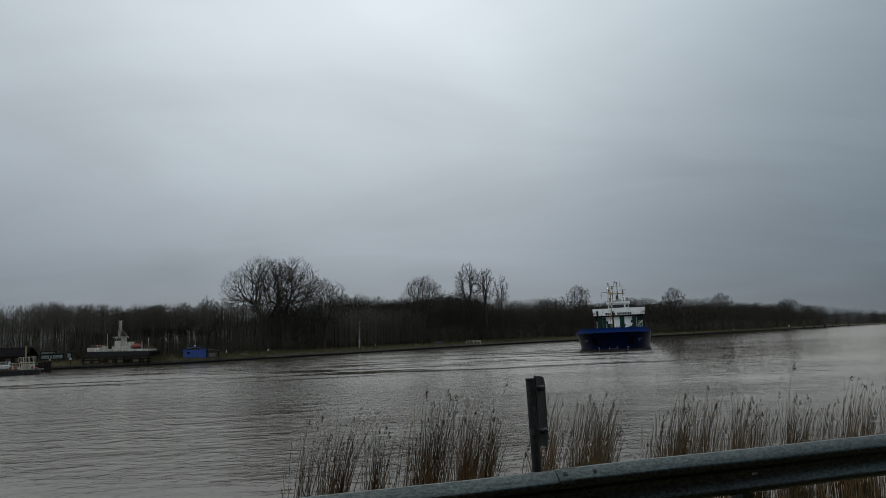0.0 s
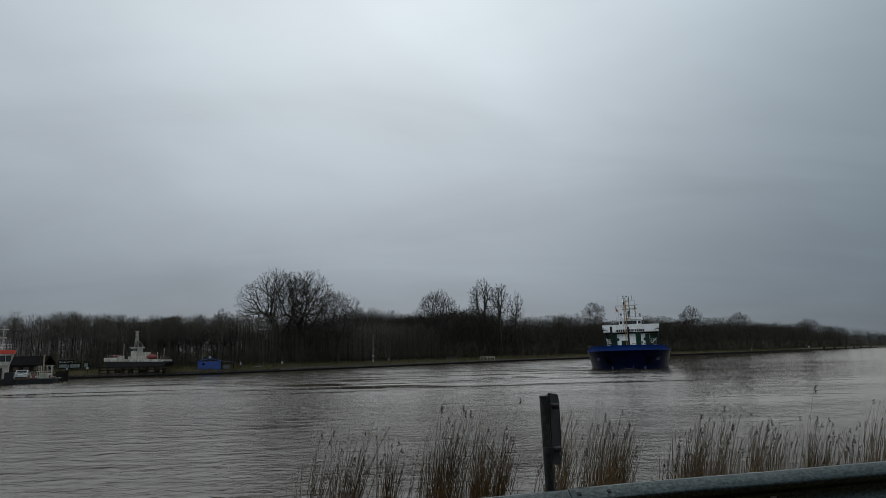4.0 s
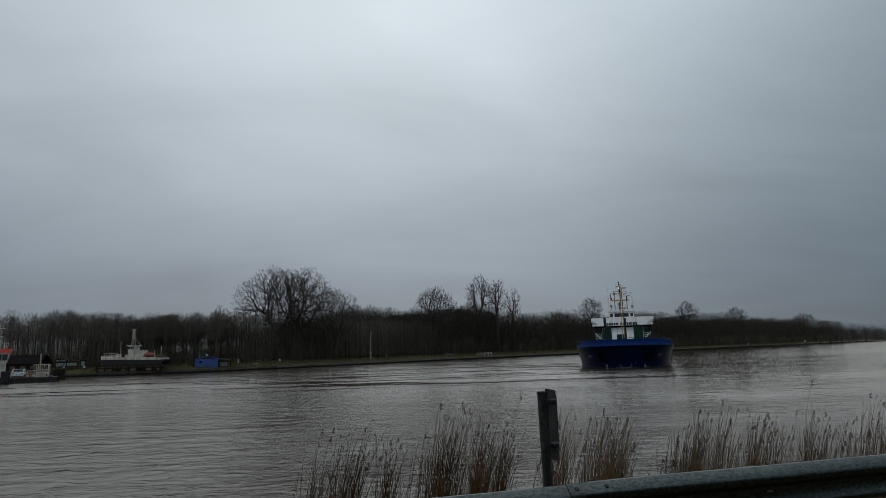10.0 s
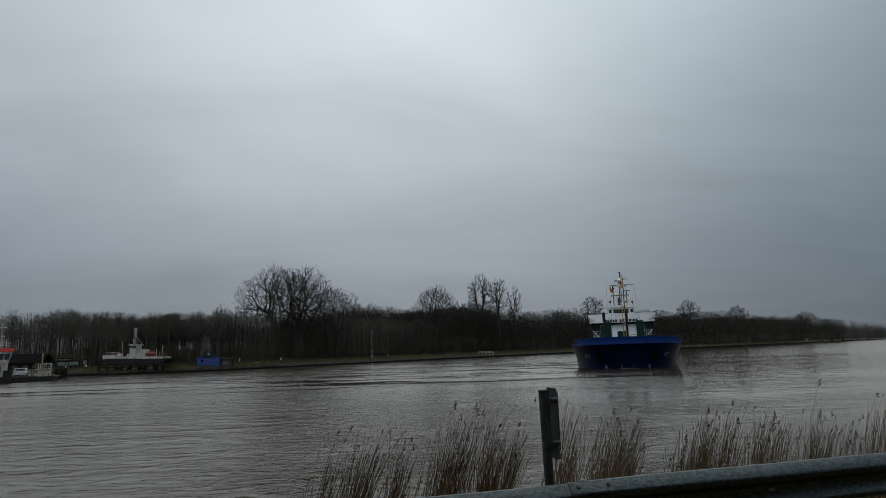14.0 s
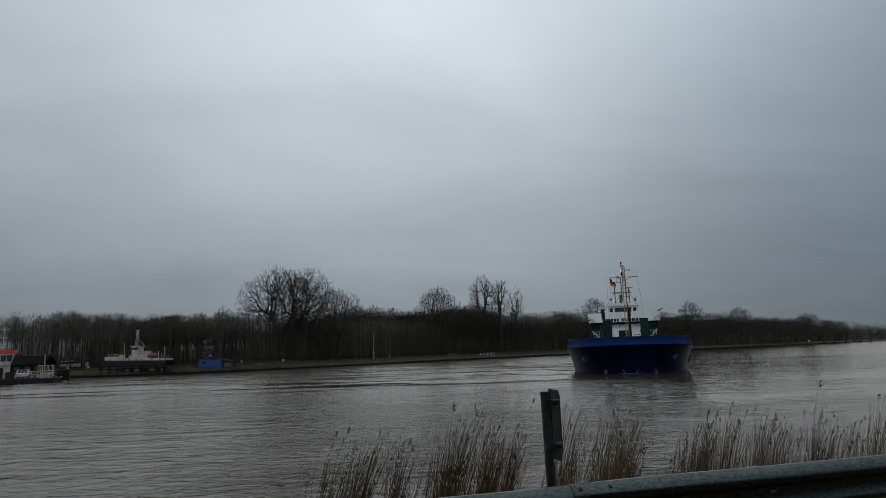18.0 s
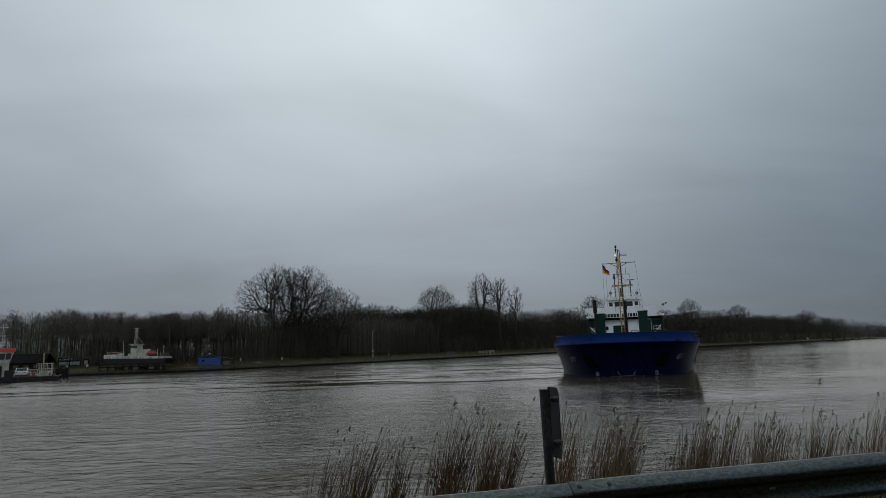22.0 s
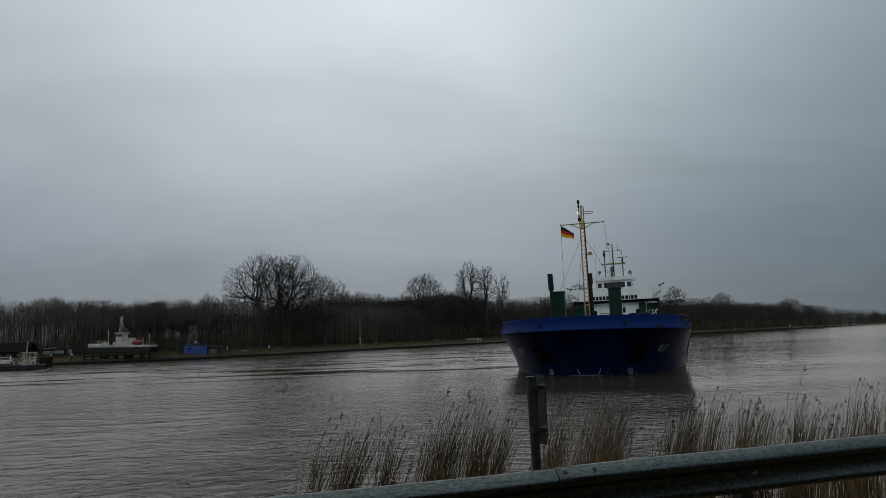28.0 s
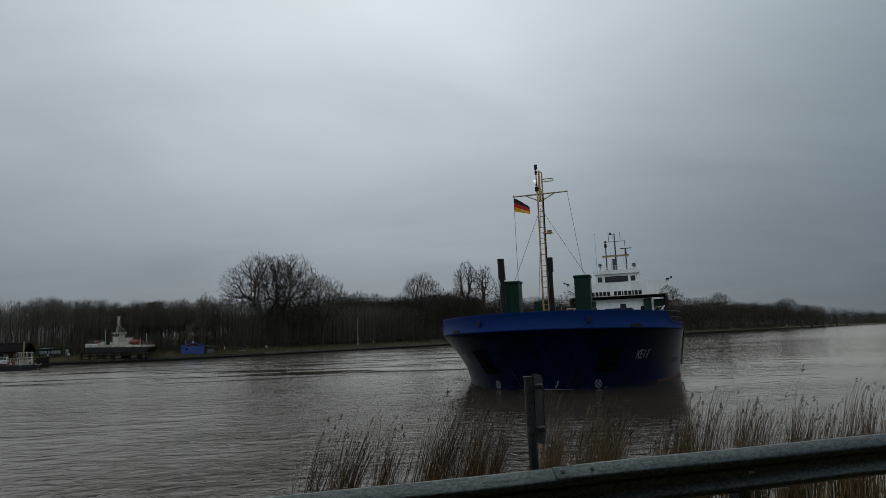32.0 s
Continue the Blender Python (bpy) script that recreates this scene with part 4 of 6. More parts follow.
def ship_marks():
    glyphs = {"K": [((0, 0), (0, 1)), ((0, 0.45), (0.6, 1)), ((0.15, 0.55), (0.6, 0))],
              "E": [((0, 0), (0, 1)), ((0, 0.95), (0.55, 0.95)), ((0, 0.5), (0.45, 0.5)), ((0, 0.05), (0.55, 0.05))],
              "I": [((0.15, 0), (0.15, 1))], "T": [((0.3, 0), (0.3, 1)), ((0, 0.95), (0.6, 0.95))]}
    for side in (1, -1):
        # the name on each bow, one letter a piece
        for i, ch in enumerate("KEIT"):
            bm = bmesh.new()
            for a, b in glyphs[ch]:
                pts = []
                for u, v in (a, b):
                    x = i * 0.30 - (0.06 if i == 3 else 0) + u * 0.40 + v * 0.19
                    pts.append((5.5 + x if side < 0 else 6.85 - x, 1.40 + v * 0.44))
                stroke(bm, pts[0], pts[1], side, 0.06)
            part("letter", bm, PALE_MARK, ship, "white painted letter " + ch)
        # thruster mark: a ring with a cross
        bm = bmesh.new()
        c, r = (2.85, 0.24), 0.19
        for k in range(14):
            a, b = k * math.tau / 14, (k + 1) * math.tau / 14
            stroke(bm, (c[0] + r * math.cos(a), c[1] + r * math.sin(a)), (c[0] + r * math.cos(b), c[1] + r * math.sin(b)), side, 0.036)
        for q in (0.785, 2.356):
            stroke(bm, (c[0] + r * math.cos(q), c[1] + r * math.sin(q)), (c[0] - r * math.cos(q), c[1] - r * math.sin(q)), side, 0.030)
        part("thruster_mark", bm, PALE_MARK, ship, "white ring with a cross")
        for k in range(6):
            bm = bmesh.new()
            stroke(bm, (1.15 + 0.09 * k, 0.20 + 0.14 * k), (1.20 + 0.09 * k, 0.20 + 0.14 * k), side, 0.02)
            part("draught_mark", bm, PALE_MARK, ship)
        bm = bmesh.new()
        stroke(bm, (0.66, 0.18), (0.76, 0.48), side, 0.04)
        stroke(bm, (0.66, 0.18), (0.55, 0.16), side, 0.04)
        part("bulb_mark", bm, PALE_MARK, ship)
        # anchor pocket: flat sheet with the recess's shade in its colour; anchor as dark
        skin_patch("anchor_pocket", 2.65, 3.95, 0.80, 2.02, side, 0.02, VOID, "anchor pocket as a flat dark sheet, its shade in the colour", 0.55)
        bm = bmesh.new()
        tube(bm, skin(3.2, 1.0, side, 0.10), skin(3.7, 1.7, side, 0.10), 0.07, 0.06, 6)
        tube(bm, skin(2.85, 1.05, side, 0.12), skin(3.65, 1.0, side, 0.12), 0.08, 0.08, 6)
        part("anchor", bm, VOID, ship)
        # fairleads in the bulwark and mooring slots; black colour stands for their inner shade
        for ang, w in ((25 if side > 0 else 21.5, 0.18),):
            a = radians(ang)
            s, b = BOW_RUN * (1 - math.cos(a)), BEAM * math.sin(a)
            o = Vector((side * b, -s, DECK_Z + 0.48 + sheer(s)))
            nr = Vector((side * math.sin(a) * BOW_RUN, math.cos(a) * BEAM, 0)).normalized()
            bm = bmesh.new()
            tube(bm, o - nr * 0.12, o + nr * 0.16, w, w, 12)
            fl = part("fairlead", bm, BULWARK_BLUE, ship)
            bm = bmesh.new()
            tube(bm, o + nr * 0.155, o + nr * 0.17, w * 0.66, w * 0.66, 12)
            part("mouth", bm, BLACK, fl)
        a = radians(42)
        s, b = BOW_RUN * (1 - math.cos(a)), BEAM * math.sin(a)
        nr = Vector((side * math.sin(a) * BOW_RUN, math.cos(a) * BEAM, 0)).normalized()
        rot = Matrix.Rotation(math.atan2(-nr.x, nr.y), 3, "Z")
        c = Vector((side * b, -s, DECK_Z + 0.24)) + nr * 0.02
        boxp("mooring_slot", c - Vector((0.34, 0.06, 0.08)), c + Vector((0.34, 0.06, 0.08)), BLACK, ship, rot=rot)
        # scuppers are flat black sheets, the dark of the hole put into colour
        for k in range(3):
            skin_patch("scupper", 10.3 + 0.75 * k, 10.6 + 0.75 * k, 0.95, 1.2, side, 0.025, BLACK, n=2)
        # open rails aft of the bulwark
        bm = bmesh.new()
        prev = None
        for k in range(9):
            p = hull_at(3.9 + k * 1.15, DECK_Z, side, -0.12)
            tube(bm, p, p + Vector((0, 0, 0.98)), 0.028, n=5)
            if prev is not None:
                for zz in (0.33, 0.65, 0.98):
                    tube(bm, prev + Vector((0, 0, zz)), p + Vector((0, 0, zz)), 0.026, n=5, caps=False)
            prev = p
        part("side_rail", bm, BLACK, ship)
        # pilot ladder hanging at the side
        if side < 0:
            bm = bmesh.new()
            for k in range(9):
                a, b = skin(14.6, 0.7 + 0.24 * k, side, 0.08), skin(15.1, 0.7 + 0.24 * k, side, 0.08)
                tube(bm, a, b, 0.04, n=4)
            tube(bm, skin(14.6, 0.6, side, 0.08), skin(14.6, 2.8, side, 0.08), 0.04, n=4)
            tube(bm, skin(15.1, 0.6, side, 0.08), skin(15.1, 2.8, side, 0.08), 0.04, n=4)
            part("pilot_ladder", bm, BLACK, ship)


ship_marks()


def forecastle():
    # vent trunks
    for x, aft, h, lab in ((2.1, 5.2, 3.05, "tall green ventilator trunk"), (-1.88, 5.2, 3.15, "tall green ventilator trunk")):
        bm = bmesh.new()
        box(bm, (x - 0.43, -aft - 0.43, DECK_Z), (x + 0.43, -aft + 0.43, DECK_Z + h - 0.12), None, 0.05)
        box(bm, (x - 0.47, -aft - 0.47, DECK_Z + h - 0.14), (x + 0.47, -aft + 0.47, DECK_Z + h), None, 0.03)
        for e in (-0.2, 0.2):
            box(bm, (x + e - 0.02, -aft + 0.43, DECK_Z + 0.3), (x + e + 0.02, -aft + 0.455, DECK_Z + h - 0.3))
        v = part("ventilator", bm, GREEN, ship, lab)
        bm = bmesh.new()
        tube(bm, (x - 0.35, -aft - 0.42, DECK_Z + 0.3), (x - 0.35, -aft - 0.42, DECK_Z + h - 0.4), 0.03, n=5)
        for k in range(5):
            tube(bm, (x - 0.35, -aft - 0.42, DECK_Z + 0.5 + 0.4 * k), (x - 0.15, -aft - 0.42, DECK_Z + 0.5 + 0.4 * k), 0.025, n=4)
        part("rung_ladder", bm, WHITE, v)
    boxp("green_locker", (-0.15, -6.2, DECK_Z), (0.95, -5.2, DECK_Z + 1.85), GREEN, ship, "square green deck house", 0.04)
    # dark exhaust pipe
    bm = bmesh.new()
    tube(bm, (2.5, -4.2, DECK_Z), (2.5, -4.2, DECK_Z + 3.1), 0.13, 0.12, 10)
    tube(bm, (2.5, -4.2, DECK_Z + 3.1), (2.53, -4.15, DECK_Z + 4.3), 0.20, 0.19, 10)
    part("stack_pipe", bm, BLACK, ship, "slim black exhaust pipe")
    # deck gear by the port side and a lamp on the trunk
    bm = bmesh.new()
    box(bm, (-4.3, -9.6, DECK_Z), (-3.1, -8.5, DECK_Z + 1.35), None, 0.05)
    tube(bm, (-3.75, -9.0, DECK_Z + 1.35), (-3.75, -9.0, DECK_Z + 1.62), 0.2, 0.16, 10)
    box(bm, (-3.2, -9.1, DECK_Z + 1.26), (-2.7, -8.9, DECK_Z + 1.36))
    part("mooring_winch", bm, BLACK, ship, "dark mooring winch on the foredeck")
    boxp("side_lamp", (-2.55, -5.0, DECK_Z + 1.30), (-2.35, -4.8, DECK_Z + 1.66), GREEN, ship, bevel=0.03)
    for s in (-1, 1):
        bm = bmesh.new()
        for dz in (0.0, 0.22):
            prism(bm, [(s * 5.7, 8.10 + dz), (s * 6.9, 8.76 + dz), (s * 6.9, 8.85 + dz), (s * 5.7, 8.17 + dz)], -61.995, -61.98)
        part("wing_stripe", bm, VOID, ship)
    # winch drums and frame
    for x in (-1.7, 1.7):
        bm = bmesh.new()
        tube(bm, (x - 0.6, -2.9, DECK_Z + 0.55), (x + 0.6, -2.9, DECK_Z + 0.55), 0.33, 0.33, 12)
        for e in (-0.62, 0.62):
            tube(bm, (x + e - 0.04, -2.9, DECK_Z + 0.55), (x + e + 0.04, -2.9, DECK_Z + 0.55), 0.5, 0.5, 12)
        box(bm, (x - 0.8, -3.3, DECK_Z), (x + 0.8, -2.5, DECK_Z + 0.2))
        part("windlass", bm, GREEN, ship)
    bm = bmesh.new()
    for x in (-0.75, -1.35):
        tube(bm, (x, -6.4, DECK_Z), (x, -6.4, DECK_Z + 1.35), 0.045, n=6)
    tube(bm, (-0.75, -6.4, DECK_Z + 1.35), (-1.35, -6.4, DECK_Z + 1.35), 0.045, n=6)
    tube(bm, (-0.75, -6.4, DECK_Z + 0.75), (-1.35, -6.4, DECK_Z + 0.75), 0.035, n=6)
    part("pipe_frame", bm, BUFF, ship, "cream tubular hatch frame")
    # foremast: a ladder-like lattice
    y, top = -3.8, 10.6
    bm = bmesh.new()
    for x in (-0.16, 0.16):
        tube(bm, (x, y, DECK_Z), (x * 0.8, y, top), 0.055, 0.045, 6)
    mast = part("foremast", bm, BUFF, ship, "slim buff lattice foremast with rungs")
    tubep("conduit", (-0.215, y + 0.05, DECK_Z), (-0.185, y + 0.05, 10.4), 0.032, BLACK, mast, "black cable pipe up the mast", n=6)
    rung = tubep("rung", (-0.15, y, 0), (0.15, y, 0), 0.022, BUFF, mast, n=4)
    rung.location.z = DECK_Z + 0.3
    for k in range(1, 26):
        r = rung.copy()
        scene.collection.objects.link(r)
        r.location.z = DECK_Z + 0.3 + k * 0.3
    bm = bmesh.new()
    tube(bm, (0.0, y, top - 0.6), (0.0, y, 11.75), 0.07, 0.05, 8)
    tube(bm, (0.14, y, top - 0.5), (0.14, y, 11.0), 0.045, 0.045, 6)
    tube(bm, (-0.16, y, top - 0.5), (-0.16, y, 11.6), 0.045, 0.045, 6)
    tube(bm, (-0.16, y, 11.6), (0.0, y, 11.72), 0.04, n=6)
    part("topmast", bm, BUFF, mast)
    bm = bmesh.new()
    for x, z0, z1, r in ((0.16, 11.85, 12.1, 0.09), (0.16, 11.55, 11.75, 0.07), (0.16, 10.6, 10.85, 0.10), (0.16, 10.9, 11.0, 0.06)):
        tube(bm, (x, y, z0), (x, y, z1), r, r, 8)
    tube(bm, (0.16, y, 10.5), (0.16, y, 11.95), 0.03, n=5)
    part("mast_light", bm, BLACK, mast, "black navigation light housings")
    bm = bmesh.new()
    tube(bm, (0.24, y + 0.10, 11.08), (0.24, y + 0.10, 11.24), 0.06, 0.06, 8)
    part("masthead_lamp", bm, LIT, mast, "lit white masthead light")
    bm = bmesh.new()
    tube(bm, (-1.55, y, 10.42), (1.55, y, 10.42), 0.04, 0.04, 6)
    tube(bm, (-0.85, y, 10.42), (0, y, 10.0), 0.03, n=5)
    tube(bm, (0.85, y, 10.42), (0, y, 10.0), 0.03, n=5)
    tube(bm, (-0.75, y, 11.24), (-0.1, y, 11.24), 0.028, n=5)
    tube(bm, (-0.75, y, 11.10), (-0.1, y, 11.10), 0.028, n=5)
    tube(bm, (-0.78, y, 11.10), (-0.78, y, 11.24), 0.028, n=5)
    part("yard", bm, TAN, mast)
    bm = bmesh.new()
    tube(bm, (-0.62, y, 8.2), (-0.05, y, 8.2), 0.03, n=5)
    tube(bm, (-0.42, y + 0.1, 8.15), (-0.42, y + 0.1, 8.35), 0.14, 0.14, 10)
    part("floodlight", bm, BUFF, mast)
    bm = bmesh.new()
    tube(bm, (-0.34, y - 0.1, DECK_Z), (-0.32, y - 0.1, 6.4), 0.12, 0.11, 10)
    tube(bm, (-0.32, y - 0.1, 6.2), (-0.32, y - 0.1, 7.0), 0.17, 0.16, 10)
    part("vent_pipe", bm, BLACK, ship, "black vent pipe beside the foremast")
    for x0, z0, x1, y1 in ((0.05, 9.7, 2.3, -5.6), (-0.05, 9.7, -2.05, -5.4), (0.0, 9.8, 1.2, -7.5), (1.5, 10.7, 1.6, -4.4), (-1.5, 10.7, -1.95, -5.2)):
        bm = bmesh.new()
        tube(bm, (x0, y, z0), (x1, y1, DECK_Z + (3.2 if x1 < -1.5 else 2.6 if x1 > 2.2 else 0.2)), 0.013, n=4, caps=False)
        part("stay", bm, WIRE, ship)
    mast.scale.z = 1.018
    return mast


foremast = forecastle()


def make_flag():
    """The ensign at the yard: three stripes, each a gently waved sheet, hanging from a hoist line."""
    fl = new("flag")
    fl.parent = ship
    fl["label"] = "black, red and gold flag at the yard arm"
    fl.location = (1.5, -3.8, 10.55)
    for i, m in enumerate((FLAG_BLACK, FLAG_RED, FLAG_GOLD)):
        verts, faces = [], []
        n = 10
        for sd in (0.004, -0.004):
            for k in range(n + 1):
                u = k / n
                for j in (0, 1):
                    z = -0.27 * (i + j) * (1 - 0.48 * u) - 0.62 * u ** 1.15
                    verts.append((-0.90 * u, 0.09 * math.sin(u * 7.5 + 0.5 * (i + j)) * u ** 0.5 + sd, z))
        m2 = (n + 1) * 2
        for k in range(n):
            a = k * 2
            faces.append((a, a + 1, a + 3, a + 2))
            faces.append((m2 + a, m2 + a + 2, m2 + a + 3, m2 + a + 1))
        part("flag_stripe", (verts, faces), m, fl)
    return fl


flag = make_flag()


def bridge_house():
    F = -62.0
    # lower house
    boxp("deck_house", (-4.6, F - 11, DECK_Z), (4.6, F - 0.6, 7.85), WHITE, ship, "white accommodation block", 0.05)
    # bridge deck with its full-width front
    bm = bmesh.new()
    prism(bm, [(-6.95, 8.7), (-5.5, 7.85), (5.5, 7.85), (6.95, 8.7), (7.05, 9.75), (-7.05, 9.75)], F - 0.12, F)
    part("bridge_front", bm, WHITE, ship, "white bridge front panel across the full beam")
    boxp("bridge_deck", (-6.85, F - 7, 7.95), (6.85, F - 0.13, 8.3), WHITE, ship)
    for x in (-6.98, 6.90):
        boxp("wing_side", (x, F - 2.6, 8.7), (x + 0.08, F - 0.13, 9.75), WHITE, ship)
        s = math.copysign(1, x)
        boxp("wing_rail", (s * 6.85 - 0.2, F - 0.1, 9.76), (s * 6.85 + 0.2, F + 0.2, 9.98), BLACK, ship)
        bm = bmesh.new()
        tube(bm, (s * 6.85, F - 0.3, 9.75), (s * 7.3, F - 0.3, 10.1), 0.03, n=5)
        tube(bm, (s * 7.25, F - 0.3, 10.05), (s * 7.5, F - 0.3, 10.15), 0.16, 0.10, 8)
        part("wing_lamp", bm, BLACK, ship)
        bm = bmesh.new()
        tube(bm, (s * 6.45, F - 0.3, DECK_Z), (s * 6.45, F - 0.3, 7.5), 0.27, 0.27, 10)
        tube(bm, (s * 6.45, F - 0.3, 7.4), (s * 6.1, F - 0.2, 7.75), 0.27, 0.27, 10)
        part("wing_pillar", bm, BLACK, ship, "black pillar under the bridge wing")
        bm = bmesh.new()
        for k in range(4):
            tube(bm, (s * (4.9 + 0.55 * k), F - 0.3, DECK_Z), (s * (4.9 + 0.55 * k), F - 0.3, DECK_Z + 3.2), 0.03, n=4)
        for z in (1.2, 1.7, 2.2, 2.7, 3.2):
            tube(bm, (s * 4.9, F - 0.3, DECK_Z + z), (s * 6.6, F - 0.3, DECK_Z + z), 0.03, n=4)
        part("stair_rail", bm, WHITE, ship)
        bm = bmesh.new()
        tube(bm, (s * 6.6, F - 0.2, 6.6), (s * 5.0, F - 0.2, 4.9), 0.07, 0.07, 6)
        part("stair", bm, WHITE, ship)
        boxp("dark_locker", (s * 5.6 - 0.95, F - 2.0, DECK_Z), (s * 5.6 + 0.75, F - 0.9, 7.2), GREEN, ship, bevel=0.05)
        boxp("wing_locker", (s * 4.0 - 0.5, F - 0.55, DECK_Z), (s * 4.0 + 0.55, F - 0.1, 7.3), GREEN, ship, "tall dark green locker under the bridge", 0.05)
    boxp("front_beam", (-6.4, F + 0.02, 7.38), (6.4, F + 0.30, 7.80), VOID, ship, "black beam along the foot of the bridge front")
    for x in (-3.3, 3.3):
        boxp("house_window", (x - 0.3, F - 0.63, 5.6), (x + 0.3, F - 0.58, 6.3), GLASS, ship, bevel=0.02)
    # the company lettering as plain bars
    x = 3.55
    for i in range(14):
        if i == 5:
            x -= 0.42
            continue
        w = 0.20 if i in (8, 11) else 0.42
        boxp("lettering_bar", (x - w, F + 0.004, 7.92), (x, F + 0.02, 8.52), BLACK, ship)
        x -= w + 0.12
    # wheelhouse
    bm = bmesh.new()
    prism(bm, [(-2.75, 9.3), (2.75, 9.3), (2.82, 11.05), (-2.82, 11.05)], F - 5.2, F - 0.5)
    wh = part("wheelhouse", bm, WHITE, ship, "white wheelhouse with a dark window band")
    for x0, x1 in ((-2.6, -1.95), (-1.55, -0.85), (-0.78, -0.04), (0.04, 0.78), (0.85, 1.55), (1.95, 2.6)):
        boxp("pane", (x0, F - 0.52, 9.92), (x1, F - 0.47, 10.66), GLASS, wh)
        bm = bmesh.new()
        for lo, hi in (((x0 - 0.05, 9.87), (x1 + 0.05, 9.92)), ((x0 - 0.05, 10.66), (x1 + 0.05, 10.71)), ((x0 - 0.05, 9.92), (x0, 10.66)), ((x1, 9.92), (x1 + 0.05, 10.66))):
            box(bm, (lo[0], F - 0.51, lo[1]), (hi[0], F - 0.45, hi[1]))
        part("window_frame", bm, BLACK if abs(x0 + x1) < 2.7 else WHITE, wh)
    for s in (-1, 1):
        for k in range(3):
            boxp("pane", (s * 2.78 - 0.06, F - 1.9 - 1.3 * k, 9.92), (s * 2.78 + 0.06, F - 0.9 - 1.3 * k, 10.66), GLASS, wh)
    bm = bmesh.new()
    prism(bm, [(-3.15, 11.05), (3.15, 11.05), (3.25, 11.25), (2.95, 11.6), (-2.95, 11.6), (-3.25, 11.25)], F - 5.5, F - 0.15)
    part("wheelhouse_roof", bm, WHITE, ship, "white overhanging wheelhouse roof")
    # radar mast and aerials
    y = F - 2.6
    bm = bmesh.new()
    tube(bm, (0, y, 11.5), (0, y, 17.2), 0.14, 0.07, 8)
    tube(bm, (1.35, y, 11.5), (1.35, y, 15.3), 0.10, 0.08, 8)
    tube(bm, (-1.45, y, 11.5), (-1.45, y, 14.6), 0.09, 0.08, 8)
    rm = part("radar_mast", bm, DARK_STEEL, ship, "dark radar mast on the wheelhouse roof")
    boxp("crosstree", (-1.9, y - 0.12, 13.75), (1.9, y + 0.12, 14.0), TAN, rm)
    bm = bmesh.new()
    tube(bm, (1.35, y, 15.2), (1.35, y, 15.75), 0.20, 0.17, 8)
    tube(bm, (1.35, y, 15.85), (1.35, y, 16.15), 0.16, 0.13, 8)
    part("mast_light", bm, BLACK, rm)
    for x0, x1 in ((-1.75, -1.1), (0.75, 1.75)):
        bm = bmesh.new()
        for x in (x0, x1):
            tube(bm, (x, y, 11.6), (x * 0.97, y, 13.75), 0.045, n=5)
        for z in (12.3, 13.0):
            tube(bm, (x0, y, z), (x1, y, z), 0.035, n=4)
        part("mast_strut", bm, WHITE, rm)
    bm = bmesh.new()
    tube(bm, (0.55, y + 0.1, 17.0), (0.55, y + 0.1, 17.35), 0.16, 0.12, 8)
    tube(bm, (0, y, 17.05), (0.55, y + 0.1, 17.05), 0.03, n=5)
    part("anchor_lamp", bm, BLACK, rm)
    bm = bmesh.new()
    tube(bm, (-1.4, y, 16.0), (1.4, y, 16.0), 0.045, n=6)
    for x, z0, z1 in ((-1.4, 15.2, 16.1), (1.4, 15.0, 16.0), (0.85, 16.0, 17.5), (-0.8, 16.0, 17.4), (0.3, 16.4, 17.0)):
        tube(bm, (x, y, z0), (x, y, z1), 0.035, n=5)
    part("signal_yard", bm, DARK_STEEL, rm)
    boxp("radar_scanner", (-2.3, y + 0.1, 14.80), (-0.7, y + 0.28, 14.92), DARK_STEEL, rm, bevel=0.03)
    bm = bmesh.new()
    tube(bm, (-1.45, y + 0.2, 14.0), (-1.45, y + 0.2, 14.75), 0.15, 0.12, 8)
    part("radar_pedestal", bm, DARK_STEEL, rm)
    bm = bmesh.new()
    tube(bm, (0.25, y + 0.15, 11.6), (0.25, y + 0.15, 13.4), 0.30, 0.26, 10)
    part("searchlight", bm, DARK_STEEL, rm)
    for x, z in ((2.2, 12.4), (-2.5, 12.2)):
        bm = bmesh.new()
        tube(bm, (x, y + 1.4, 11.5), (x, y + 1.4, z), 0.05, n=6)
        tube(bm, (x, y + 1.3, z), (x, y + 1.6, z + 0.1), 0.28, 0.24, 10)
        part("deck_lamp", bm, DARK_STEEL, ship)
    for x, z in ((2.8, 17.5), (-2.7, 13.2), (0.7, 14.3)):
        tubep("whip_aerial", (x, y, 11.5), (x, y, z), 0.025, WIRE, ship, r1=0.012, n=5)
    bm = bmesh.new()
    for k in range(9):
        tube(bm, (-2.4 + 0.6 * k, F - 0.6, 11.5), (-2.4 + 0.6 * k, F - 0.6, 12.25), 0.02, n=4)
    tube(bm, (-2.4, F - 0.6, 12.25), (2.4, F - 0.6, 12.25), 0.022, n=4)
    tube(bm, (-2.4, F - 0.6, 11.9), (2.4, F - 0.6, 11.9), 0.02, n=4)
    part("roof_rail", bm, WHITE, ship)
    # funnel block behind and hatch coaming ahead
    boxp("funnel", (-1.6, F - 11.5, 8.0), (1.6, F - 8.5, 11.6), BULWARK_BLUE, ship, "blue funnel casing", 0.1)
    boxp("hatch_coaming", (-5.4, F + 3.0, DECK_Z), (5.4, -14.0, DECK_Z + 0.75), GREEN, ship, "long closed cargo hatch", 0.05)


bridge_house()


